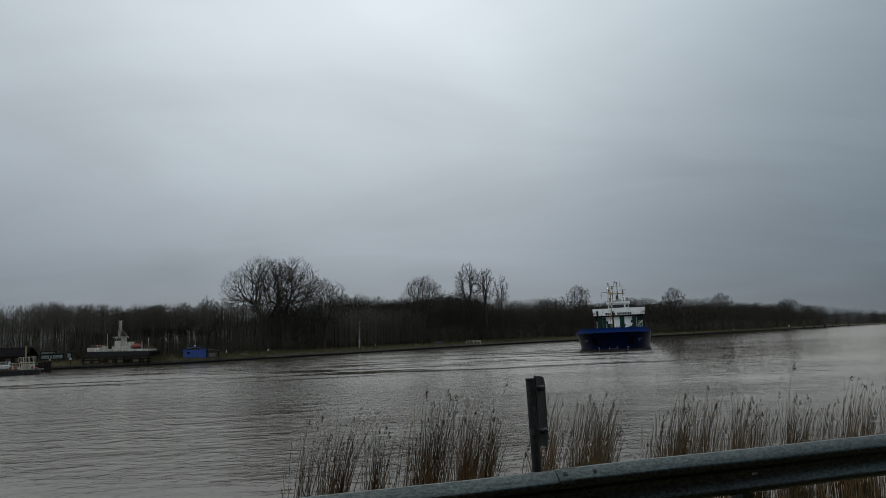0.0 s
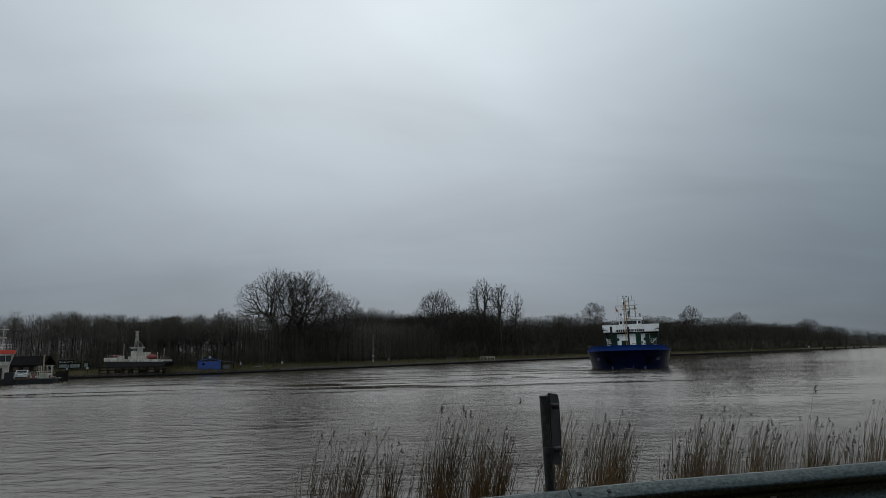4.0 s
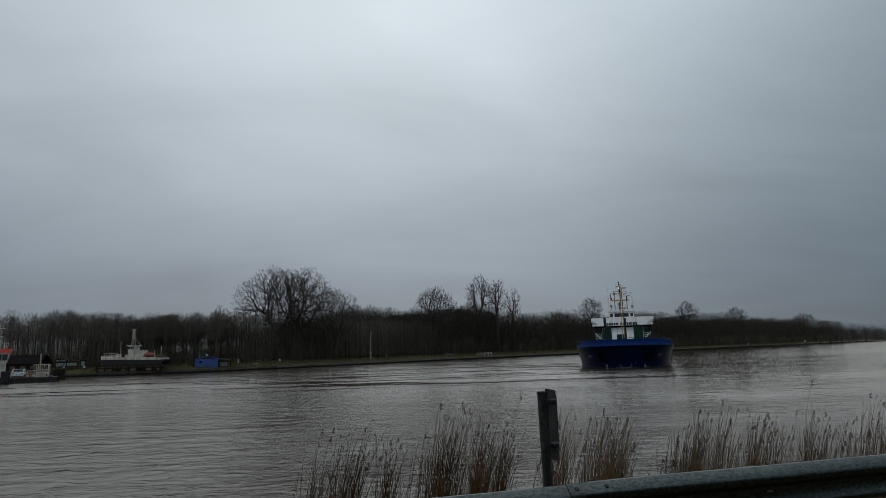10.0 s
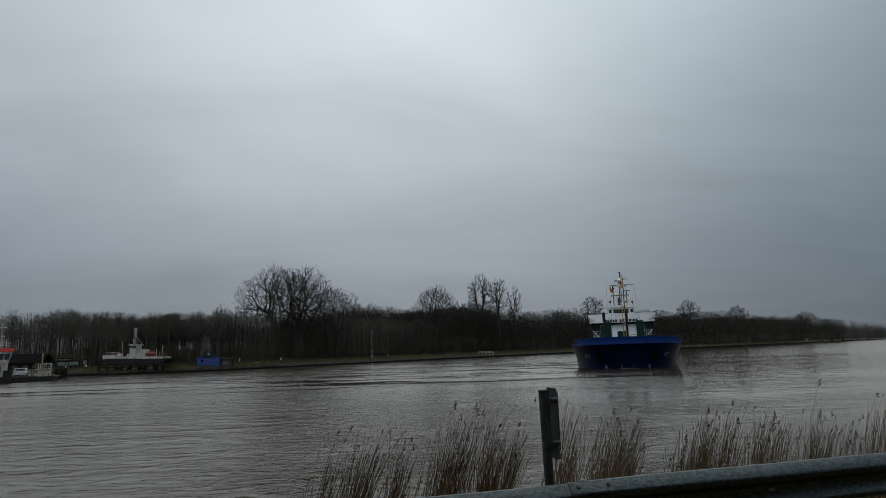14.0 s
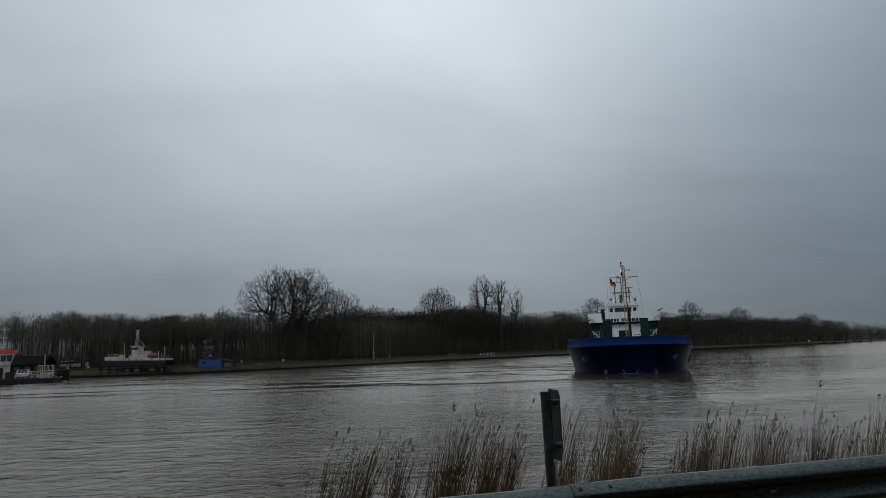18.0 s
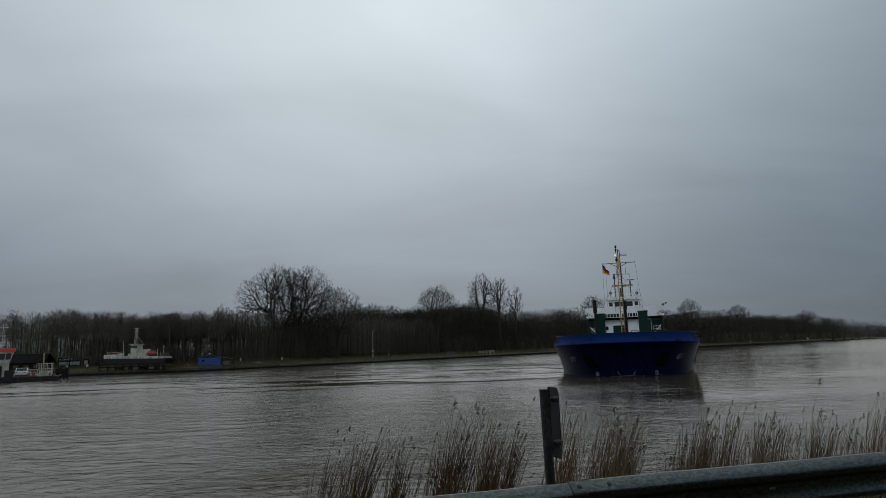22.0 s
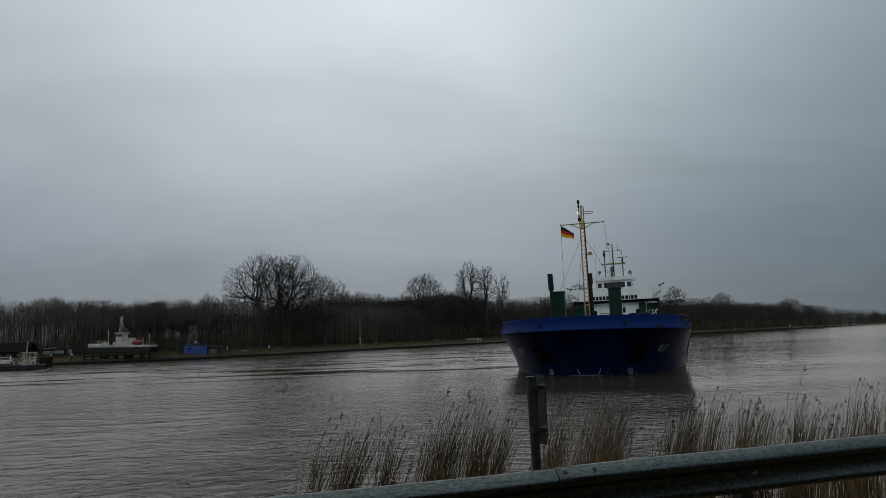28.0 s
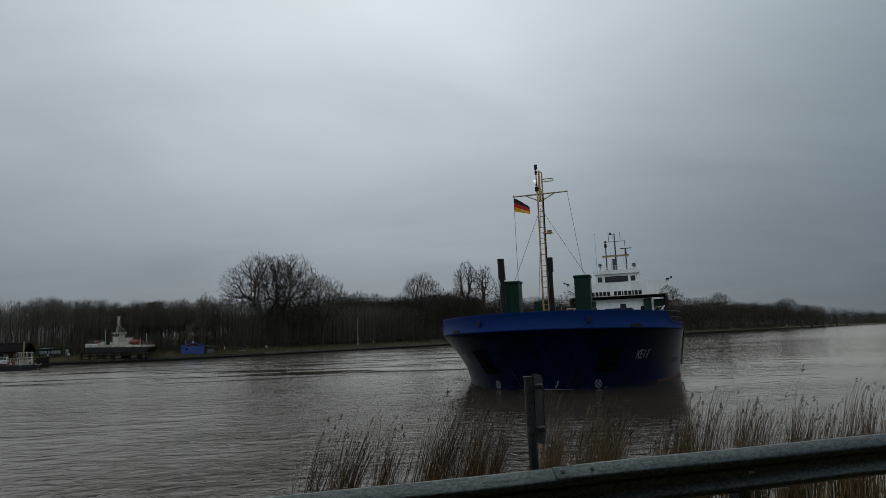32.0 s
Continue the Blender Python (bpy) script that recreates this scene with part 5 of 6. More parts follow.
def bow_wave():
    """Low crests that run out from the bow and travel with the ship."""
    w = thing("bow_wave", "low bow wave spreading from the ship's stem", "wave")
    rng = random.Random(4)
    for side in (1, -1):
        for k, (start, reach, ang, hgt, wid) in enumerate(((1.2, 7, 33, 0.022, 0.6), (5.0, 8, 26, 0.016, 0.7))):
            bm, prev = bmesh.new(), None
            b0 = hull_line(0.0, 40)
            for i in range(33):
                t = i / 32
                s = start + reach * t
                x = float(np.interp(start, [p[0] for p in b0], [p[1] for p in b0])) + reach * t * math.tan(radians(ang)) + 0.25 * math.sin(t * 9 + k)
                h = hgt * math.sin(math.pi * min(1, t * 1.1 + 0.12)) * (0.8 + 0.3 * rng.random())
                row = [bm.verts.new((side * (x + wid * q), -(s - wid * q * 0.5), -0.03 + max(0.0, h + 0.03) * math.exp(-(q * 2.2) ** 2))) for q in (-1, -0.6, -0.3, -0.1, 0.1, 0.3, 0.6, 1)]
                if prev:
                    for a, b, c, d in zip(prev, prev[1:], row[1:], row):
                        bm.faces.new((a, b, c, d)).smooth = True
                prev = row
            bmesh.ops.recalc_face_normals(bm, faces=bm.faces)
            part("crest", bm, WATER, w)
        for i in range(10):
            u = rng.uniform(0.1, 12.0)
            p = skin(u, 0.0, side, rng.uniform(0.02, 0.22 + 0.02 * u))
            r = rng.uniform(0.03, 0.10)
            bm = bmesh.new()
            vs = [bm.verts.new((p.x + r * 2.0 * math.cos(a) * rng.uniform(0.5, 1), p.y + r * math.sin(a) * rng.uniform(0.5, 1), 0.035 + rng.uniform(0, 0.02))) for a in np.linspace(0, math.tau, 7)[:-1]]
            bm.faces.new(vs)
            part("foam", bm, FOAM, w)
        bm, prev = bmesh.new(), None
        for i in range(12):
            u = 0.02 + 0.13 * i
            hi = 0.085 - 0.006 * i
            row = [bm.verts.new(skin(u, z, side, o)) for z, o in ((hi, 0.03), (0.03, 0.10 + 0.02 * i))]
            if prev:
                bm.faces.new((prev[0], row[0], row[1], prev[1]))
            prev = row
        part("stem_foam", bm, FOAM, w, "thin pale line of foam at the stem")
    return w


wave = bow_wave()
# bearing of the ship's keel line and place of its stem, second by second
SHIP_ROWS = [(0, 32.67, 115.6, 17.87), (4, 29.63, 104.8, 16.88), (9, 25.85, 91.4, 15.85), (14, 22.13, 78.0, 15.30), (19, 18.38, 64.6, 15.35), (23, 14.88, 54.0, 16.29), (25.5, 12.38, 47.3, 17.06), (28, 9.75, 40.9, 18.13), (30, 7.48, 35.92, 19.19), (32, 5.06, 31.05, 20.35)]


# ---------------------------------------------------------------- the far shore: ferry landing
def make_ferry():
    f = thing("car_ferry", "small open car ferry with red-roofed white wheelhouse at its landing", "ferry", pose(-66.2, 109.5, 0, 0, 0, 30))
    f.scale = (0.8, 0.85, 1.0)
    L = 24.0
    bm = bmesh.new()
    prism(bm, [(-L, 0.2), (-L + 2.5, -0.6), (-2.5, -0.6), (0, 0.35), (0, 0.75), (-L, 0.75)], 0, 8.0)
    part("hull", bm, BLACK, f, "low black ferry hull")
    boxp("car_deck", (-L + 0.2, 0.2, 0.75), (-0.2, 7.8, 0.82), DECK, f)
    boxp("side_bulwark", (-L + 1, 0.02, 0.75), (-3.6, 0.16, 0.98), RUST, f, "low rusty bulwark")
    bm = bmesh.new()
    for k in range(9):
        tube(bm, (-8.6 + 0.62 * k, 0.1, 0.9), (-8.6 + 0.62 * k, 0.1, 1.95), 0.035, n=5)
    for z in (1.45, 1.95):
        tube(bm, (-8.6, 0.1, z), (-3.6, 0.1, z), 0.03, n=5)
    part("deck_rail", bm, OLD_WHITE, f, "white tubular deck rail")
    for x in (-22.0, -18.5, -15.0, -7.0, -3.0):
        tubep("fender", (x, -0.12, 0.0), (x, -0.12, 0.75), 0.16, TYRE, f, n=8)
    boxp("side_bulwark", (-L + 1, 7.84, 0.75), (-3.6, 7.98, 1.2), OLD_WHITE, f)
    bm = bmesh.new()
    prism(bm, [(-0.1, 0.5), (0.6, 0.7), (0.6, 0.9), (-0.1, 0.8)], 1.0, 7.0)
    part("ramp", bm, DARK_STEEL, f)
    for yy in (0.4, 7.6):
        bm = bmesh.new()
        for x in (-3.3, -2.2, -1.2):
            tube(bm, (x, yy, 0.8), (x, yy, 2.9), 0.055, n=6)
        for z in (2.0, 2.9):
            tube(bm, (-3.9, yy, z), (-1.0, yy, z), 0.04, n=6)
        for k in range(7):
            tube(bm, (-3.9 + 0.48 * k, yy, 2.0), (-3.9 + 0.48 * k, yy, 2.9), 0.02, n=4)
        part("gantry", bm, OLD_WHITE, f, "white ramp gantry with railings")
    tubep("exhaust", (-2.7, 1.2, 0.8), (-2.7, 1.2, 4.7), 0.14, TAN, f, n=8)
    boxp("engine_casing", (-3.4, 0.5, 0.8), (-1.0, 1.4, 1.7), OLD_WHITE, f, bevel=0.05)
    boxp("red_locker", (-4.6, 0.6, 0.8), (-4.1, 1.2, 1.7), LIFE_RED, f)
    boxp("fender_block", (-9.4, -0.38, 0.05), (-7.8, -0.02, 2.0), BLACK, f, "black timber fender block", 0.06)
    for x, z in ((-5.3, 1.5), (-1.6, 1.35), (-0.7, 1.2)):
        boxp("life_ring_box", (x, 0.2, 0.9), (x + 0.30, 0.45, z), LIFE_RED, f, bevel=0.03)
    boxp("ramp_hinge", (-1.0, 0.3, 0.7), (-0.5, 7.7, 1.05), DARK_STEEL, f)
    boxp("generator_box", (-7.6, 5.6, 0.82), (-5.8, 7.2, 2.0), DARK_STEEL, f, bevel=0.04)
    # wheelhouse tower
    boxp("tower", (-12.4, 0.3, 0.8), (-8.9, 2.8, 3.1), OLD_WHITE, f, bevel=0.05)
    boxp("dark_door", (-10.9, 0.26, 0.9), (-9.9, 0.31, 2.7), BLACK, f)
    bm = bmesh.new()
    prism(bm, [(-12.2, 3.1), (-8.9, 3.1), (-8.2, 5.0), (-12.9, 5.0)], 0.1, 3.0)
    w = part("wheelhouse", bm, OLD_WHITE, f, "white wheelhouse with outward sloping windows")
    for k in range(4):
        bm = bmesh.new()
        x0 = -12.45 + 1.02 * k
        prism(bm, [(x0, 3.75), (x0 + 0.85, 3.75), (x0 + 0.92, 4.75), (x0 - 0.05, 4.75)], 0.06, 0.09)
        part("pane", bm, GLASS, w)
    bm = bmesh.new()
    prism(bm, [(-13.1, 5.0), (-8.0, 5.0), (-7.9, 5.65), (-13.2, 5.65)], -0.1, 3.2)
    part("roof_band", bm, RED, f, "red roof band")
    bm = bmesh.new()
    for k in range(8):
        tube(bm, (-12.8 + 0.6 * k, 0.2, 5.65), (-12.8 + 0.6 * k, 0.2, 6.6), 0.035, n=4)
    for z in (6.1, 6.6):
        tube(bm, (-12.8, 0.2, z), (-8.5, 0.2, z), 0.035, n=4)
    part("roof_rail", bm, OLD_WHITE, f)
    bm = bmesh.new()
    tube(bm, (-10.3, 1.5, 5.6), (-10.3, 1.5, 9.7), 0.09, 0.05, 6)
    tube(bm, (-11.2, 1.5, 9.1), (-9.4, 1.5, 9.1), 0.04, n=5)
    box(bm, (-10.9, 1.4, 7.6), (-9.7, 1.55, 7.75))
    part("mast", bm, OLD_WHITE, f)
    return f


make_ferry()


def make_car(m):
    c = thing("car", "small white car waiting on the ferry deck", "car", m)
    bm = bmesh.new()
    prism(bm, [(-2.0, 0.35), (2.0, 0.35), (2.05, 0.75), (1.2, 0.9), (0.7, 1.42), (-1.3, 1.45), (-1.95, 0.95)], -0.85, 0.85)
    part("body", bm, CAR_WHITE, c)
    bm = bmesh.new()
    prism(bm, [(-1.55, 0.95), (0.95, 0.93), (0.62, 1.36), (-1.25, 1.38)], -0.87, 0.87)
    part("side_window", bm, BLACK, c)
    bm = bmesh.new()
    prism(bm, [(0.76, 1.38), (1.2, 0.94), (1.23, 0.94), (0.79, 1.40)], -0.72, 0.72)
    part("windscreen", bm, BLACK, c)
    for x in (-1.25, 1.25):
        for y in (-0.78, 0.78):
            w = tubep("wheel", (x, y - 0.1, 0.31), (x, y + 0.1, 0.31), 0.31, TYRE, c, n=12)
            tubep("rim", (x, y - 0.11, 0.31), (x, y + 0.11, 0.31), 0.18, ZINC, w, n=8)
    for y in (-0.6, 0.6):
        boxp("headlight", (1.98, y - 0.18, 0.66), (2.06, y + 0.18, 0.80), SHEET_WHITE, c)
    return c


make_car(pose(-72.2, 109.4, 0.83, 0, 0, -62))


def landing():
    d = thing("dolphin", "black timber pile dolphin beside the ferry landing", "mooring pile", pose(-75.0, 125, 0))
    for k in range(6):
        x, y = (k % 3) * 0.75 - 0.75, (k // 3) * 0.9
        tubep("pile", (x, y, -2.5), (x * 0.9, y, 1.8 + 0.12 * (k % 2)), 0.30, TIMBER, d, n=8)
    boxp("waling", (-1.2, -0.42, 1.0), (1.2, -0.30, 1.35), TIMBER, d)
    s = thing("place_sign", "dark board with the pale word FISCHERH\u00dcTTE on two posts", "sign", pose(-88.9, 150, 2.0))
    boxp("board", (-1.85, -0.05, 1.40), (1.85, 0.05, 2.10), TIMBER, s)
    text = bpy.data.curves.new("place_name", "FONT")
    text.body, text.size, text.align_x, text.extrude, text.resolution_u = "FISCHERH\u00dcTTE", 0.47, "CENTER", 0.01, 2
    carrier = bpy.data.objects.new("place_name", text)
    me = bpy.data.meshes.new_from_object(carrier)
    bpy.data.objects.remove(carrier)
    me.materials.clear()
    me.materials.append(SHEET_WHITE)
    word = new("lettering", me)
    word.parent = s
    word.matrix_local = pose(0, -0.075, 1.55, 90, 0, 0)
    for x in (-1.5, 1.5):
        tubep("post", (x, 0, -0.2), (x, 0, 1.5), 0.07, TIMBER, s, n=6)
    for x, w, h, z in ((-89.0, 1.9, 0.95, 2.0), (-86.2, 2.4, 0.95, 2.0), (-83.6, 0.9, 1.2, 2.0), (-87.7, 0.4, 0.9, 2.0)):
        b = thing("notice_board", "dark framed notice board with a pale sheet", "notice board", pose(x, 149, z), "boards at the landing")
        boxp("panel", (-w / 2 - 0.2, -0.04, 0.15), (w / 2 + 0.2, 0.06, 0.50 + h), TIMBER, b, bevel=0.01)
        for k in (-0.4, 0.4):
            tubep("leg", (w * k, 0.06, -0.2), (w * k, 0.06, 0.4), 0.05, DARK_STEEL, b, n=6)
        boxp("notice", (-w * 0.46, -0.060, 0.38), (w * 0.46, -0.045, h + 0.2), NOTICE, b)
        boxp("printed_strip", (-w * 0.3, -0.068, h * 0.5), (w * 0.2, -0.062, h * 0.5 + 0.12), DARK_STEEL, b)


landing()


def landing_shed():
    h = thing("landing_shed", "long low dark shed with a felt roof behind the ferry landing", "shed", pose(-99.0, 152, 1.9))
    boxp("wall", (-5.5, -2.0, -0.4), (4.8, 2.0, 1.2), TIMBER, h)
    bm = bmesh.new()
    prism(bm, [(-2.6, 1.2), (0, 3.2), (2.6, 1.2), (2.6, 1.34), (0, 3.36), (-2.6, 1.34)], -5.8, 5.1, "x")
    part("roof", bm, ROOF_DARK, h)
    for k in range(4):
        boxp("shutter", (-4.6 + 2.4 * k, -2.05, 0.1), (-3.4 + 2.4 * k, -2.0, 0.9), RUST, h)


landing_shed()


def laid_up_vessel():
    v = thing("work_vessel", "old white work boat with red lifeboat lying at the bank", "boat", pose(-70.6, 147.5, -0.40, 0, 0, 1))
    v.scale = (0.81, 1.0, 0.98)
    bm = bmesh.new()
    prism(bm, [(-8.3, 4.0), (-7.6, 2.75), (7.9, 2.55), (9.0, 3.5), (9.0, 3.75), (-8.3, 4.05)], -2.4, 2.4)
    part("hull", bm, BLACK, v, "black hull")
    bm = bmesh.new()
    prism(bm, [(-8.4, 4.05), (8.0, 3.7), (8.0, 4.18), (-7.2, 4.55), (-8.5, 4.85)], -2.42, 2.42)
    part("bulwark", bm, OLD_WHITE, v, "stained white bulwark")
    for k in range(14):
        boxp("freeing_port", (-7.0 + k * 1.05, -2.46, 4.12 - k * 0.022), (-6.75 + k * 1.05 + 0.1 * (k % 3), -2.41, 4.24 - k * 0.022), RUST, v)
    boxp("deck_house", (-2.3, -1.6, 4.1), (2.9, 1.6, 5.05), OLD_WHITE, v, bevel=0.05)
    w = boxp("wheelhouse", (-1.7, -1.4, 5.05), (0.2, 1.4, 7.1), OLD_WHITE, v, "white wheelhouse", 0.05)
    for k in range(3):
        boxp("pane", (-1.6 + 0.6 * k, -1.44, 6.3), (-1.15 + 0.6 * k, -1.38, 6.85), GLASS, w)
    boxp("wheelhouse_roof", (-2.1, -1.6, 7.1), (0.5, 1.6, 7.25), OLD_WHITE, v)
    bm = bmesh.new()
    for x, y in ((-1.35, -0.35), (-0.65, -0.35), (-1.35, 0.35), (-0.65, 0.35)):
        tube(bm, (x, y, 7.2), (-1.0 + (x + 1.0) * 0.4, y * 0.4, 10.9), 0.055, n=5)
    for k in range(6):
        z = 7.6 + 0.45 * k
        q = 1 - 0.6 * (z - 7.2) / 3.1
        tube(bm, (-1.0 - 0.35 * q, -0.35 * q, z), (-1.0 + 0.35 * q, -0.35 * q, z + 0.4), 0.03, n=4)
    tube(bm, (-1.7, 0, 10.9), (-0.3, 0, 10.9), 0.06, n=5)
    tube(bm, (-1.6, 0, 10.2), (-0.5, 0, 10.2), 0.05, n=5)
    part("lattice_mast", bm, OLD_WHITE, v, "white lattice mast")
    tubep("foremast", (-4.5, 0, 4.2), (-4.5, 0, 8.0), 0.07, OLD_WHITE, v, n=6)
    bm = bmesh.new()
    for x in (-7.6, -4.0, -5.8):
        tube(bm, (x, -2.2, 4.5), (x, -2.2, 5.5), 0.04, n=4)
    tube(bm, (-7.6, -2.2, 5.5), (-4.0, -2.2, 5.4), 0.04, n=4)
    tube(bm, (-7.6, -2.2, 5.0), (-4.0, -2.2, 4.95), 0.04, n=4)
    part("rail", bm, OLD_WHITE, v)
    for x in (-7.0, -3.3, -2.9, 1.2, 2.4, 6.3, 7.2):
        tubep("stanchion", (x, -2.3, 4.2), (x, -2.3, 5.3), 0.035, OLD_WHITE, v, n=5)
    boxp("red_raft", (-6.6, -1.8, 5.0), (-5.2, -1.0, 5.45), LIFE_RED, v, bevel=0.1)
    tubep("boom", (-0.8, -0.2, 9.2), (1.6, -0.4, 6.9), 0.045, OLD_WHITE, v, n=5)
    boxp("engine_casing", (1.5, -1.3, 5.05), (2.5, 1.3, 5.95), OLD_WHITE, v, bevel=0.06)
    boxp("winch_house", (-6.2, -0.8, 4.2), (-4.7, 0.8, 5.2), OLD_WHITE, v, bevel=0.05)
    bm = bmesh.new()
    bmesh.ops.create_uvsphere(bm, u_segments=12, v_segments=8, radius=1.0)
    for q in bm.verts:
        q.co = Vector((4.4 + q.co.x * 1.55, -1.6 + q.co.y * 0.75, 4.9 + q.co.z * (0.55 if q.co.z > 0 else 0.62)))
    part("lifeboat", bm, LIFE_RED, v, "dull red enclosed lifeboat", smooth=True)
    boxp("canopy", (3.9, -1.9, 5.3), (5.4, -1.3, 5.6), LIFE_RED, v)
    for x in (3.0, 5.9):
        tubep("davit", (x, -1.2, 4.1), (x, -1.5, 5.9), 0.07, OLD_WHITE, v, n=6)
    tubep("stern_post", (6.9, 0, 4.0), (6.9, 0, 6.8), 0.08, OLD_WHITE, v, n=6)
    boxp("stern_locker", (6.6, -1.2, 3.8), (7.9, 1.2, 4.9), RUST, v)
    # staging under the boat stands in for a long low brick house
    st = thing("jetty", "timber piles and panels in place of a long low brick house", "jetty", pose(-71.1, 147.2, -0.2, 0, 0, 1))
    st.scale = (0.84, 1.0, 0.98)
    for k in range(9):
        tubep("pile", (-8.4 + 2.1 * k, -2.3, -1.0), (-8.4 + 2.1 * k, -2.3, 2.4), 0.17, TIMBER, st, n=6)
    for z in (0.9, 1.7, 2.3):
        boxp("beam", (-8.8, -2.2, z), (9.2, -1.9, z + 0.28), TIMBER, st)
    for x0, x1 in ((-8.0, -6.6), (-5.4, -4.5), (-2.3, -0.9), (0.5, 2.2), (4.6, 6.1), (7.6, 8.4)):
        boxp("panel", (x0, -2.18, 0.75), (x1, -2.1, 2.05), PALE_BRICK, st, "weathered tan brick panel")


laid_up_vessel()


def shore_things():
    h = thing("boat_shed", "bright blue shed with a low gable roof", "shed", pose(-57.2, 156, 1.60, 0, 0, 20))
    boxp("wall", (-2.9, -1.6, -0.9), (2.3, 1.6, 1.45), SHED_BLUE, h, bevel=0.02)
    for k in range(10):
        boxp("board", (-2.85 + 0.52 * k, -1.63, -0.2), (-2.40 + 0.52 * k, -1.60, 1.40), SHED_BLUE, h)
    bm = bmesh.new()
    prism(bm, [(-3.2, 1.35), (-0.3, 2.15), (2.6, 1.35), (2.6, 1.5), (-0.3, 2.3), (-3.2, 1.5)], -1.8, 1.8)
    part("roof", bm, SHED_BLUE, h)
    boxp("window", (-2.0, -1.66, 0.6), (-1.4, -1.62, 1.0), GLASS, h)
    boxp("roof_vent", (-0.5, -0.3, 2.2), (-0.1, 0.1, 2.6), SHEET_WHITE, h)
    g = thing("lean_to", "weathered grey lean-to roof beside the blue shed", "shelter", pose(-53.7, 157.5, 1.35, 0, 0, 20))
    bm = bmesh.new()
    prism(bm, [(-1.6, 1.75), (1.6, 1.2), (1.6, 1.32), (-1.6, 1.88)], -1.4, 1.4)
    part("roof", bm, ROOF_GREY, g)
    for x, z in ((-1.4, 1.8), (1.4, 1.25)):
        for y in (-1.2, 1.2):
            tubep("post", (x, y, -0.3), (x, y, z), 0.07, TIMBER, g, n=6)
    boxp("crate", (-0.9, -1.0, -0.2), (0.6, 0.4, 0.8), ROOF_GREY, g)
    # bank lamp
    l = thing("bank_lamp", "slim pale lamp post with a small box on the bank", "lamp post", pose(-23.3, 205, 1.7))
    tubep("pole", (0, 0, -0.3), (0, 0, 8.1), 0.11, GALV_WHITE, l, n=8, r1=0.07)
    bm = bmesh.new()
    tube(bm, (0, 0, 8.05), (0.5, -0.5, 8.2), 0.06, n=6)
    box(bm, (0.2, -0.85, 8.1), (0.6, -0.35, 8.26))
    part("lamp_head", bm, GALV_WHITE, l)
    boxp("switch_box", (-0.32, -0.25, 1.6), (0.32, 0.05, 2.1), SHEET_WHITE, l)
    boxp("base_box", (-0.22, -0.2, 0.1), (0.22, 0.1, 0.7), SHEET_WHITE, l)
    for x, y, w, ht, lab in ((-43.4, 170, 0.5, 0.75, "small white marker board on a post"), (-51.8, 162, 0.25, 1.0, "white marker post on the bank"), (-18.9, 212, 0.28, 0.8, "white marker post on the bank"), (-74.5, 148, 0.4, 0.6, "white marker post on the bank"),
                             (-80.0, 143.2, 0.5, 0.5, "white marker post on the bank"), (-84.4, 143, 0.3, 0.5, "white marker post on the bank"), (220, 462, 0.5, 1.2, "white marker post on the bank")):
        k = thing("marker", lab, "marker", pose(x, y, 1.5), "bank markers")
        tubep("post", (0, 0, -0.6), (0, 0, 0.6), 0.05, TIMBER, k, n=6)
        boxp("board", (-w / 2, -0.10, 0.45), (w / 2, -0.06, 0.55 + ht * 0.7), SHEET_WHITE, k, bevel=0.01)
    b = thing("upturned_dinghy", "grey upturned dinghy on the grass", "dinghy", pose(-48.6, 165.6, 1.3))
    bm = bmesh.new()
    bmesh.ops.create_uvsphere(bm, u_segments=12, v_segments=6, radius=1.0)
    for q in bm.verts:
        q.co = Vector((q.co.x * 1.0, q.co.y * 0.5, max(q.co.z, 0) * 0.32))
    part("shell", bm, ROOF_GREY, b, smooth=True)
    for x0, x1, y, z, lab, paint in ((13.9, 19.7, 262, 1.35, "white post and rail fence at a landing", OLD_WHITE), (0.6, 4.0, 244, 1.6, "dark post and rail fence on the bank", ROOF_GREY)):
        f = thing("fence", lab, "fence", pose(x0, y, z))
        n = 5
        for k in range(n):
            boxp("post", ((x1 - x0) * k / (n - 1) - 0.09, -0.1, -0.5), ((x1 - x0) * k / (n - 1) + 0.09, 0.1, 1.05), paint, f)
        for zz in (0.45, 0.9):
            boxp("rail", (0, -0.14, zz), (x1 - x0, -0.10, zz + 0.14), paint, f)
    by = thing("beacon", "small dark light beacon with a white lantern at the water's edge", "beacon", pose(349, 617, 0))
    tubep("column", (0, 0, -1), (0, 0, 2.2), 0.5, BLACK, by, n=10)
    tubep("lantern", (0, 0, 2.2), (0, 0, 4.0), 0.75, SHEET_WHITE, by, n=10)
    for x, y in ((404, 686), (434, 717), (478, 768), (510, 803), (546, 845), (590, 892)):
        p = thing("mooring_dolphin", "dark mooring dolphin standing off the far bank", "mooring pile", pose(x, y, 0), "dolphins off the bend")
        for k in range(3):
            tubep("pile", (0.8 * (k - 1), 0, -3), (0.6 * (k - 1), 0, 2.3), 0.4, TIMBER, p, n=6)
        boxp("cap", (-1.2, -0.5, 2.1), (1.2, 0.5, 2.6), TIMBER, p)


shore_things()


def unseen_wall():
    """An unseen dark wall, added behind the eye to keep sky light off the rail."""
    w = boxp("unseen_wall_south", (-18, -4.8, 1.0), (20, -4.5, 13.5), WALL_DARK, None)
    tagged(w, "unseen dark wall added behind the eye to block sky light", "wall", kind="structure")


unseen_wall()


# ---------------------------------------------------------------- near bank: guard rail, marker post, reeds
RAIL_A, RAIL_U = Vector((0.85, 4.48, 0)), Vector((0.9635, 0.2676, 0))
RAIL_TOP = 1.90
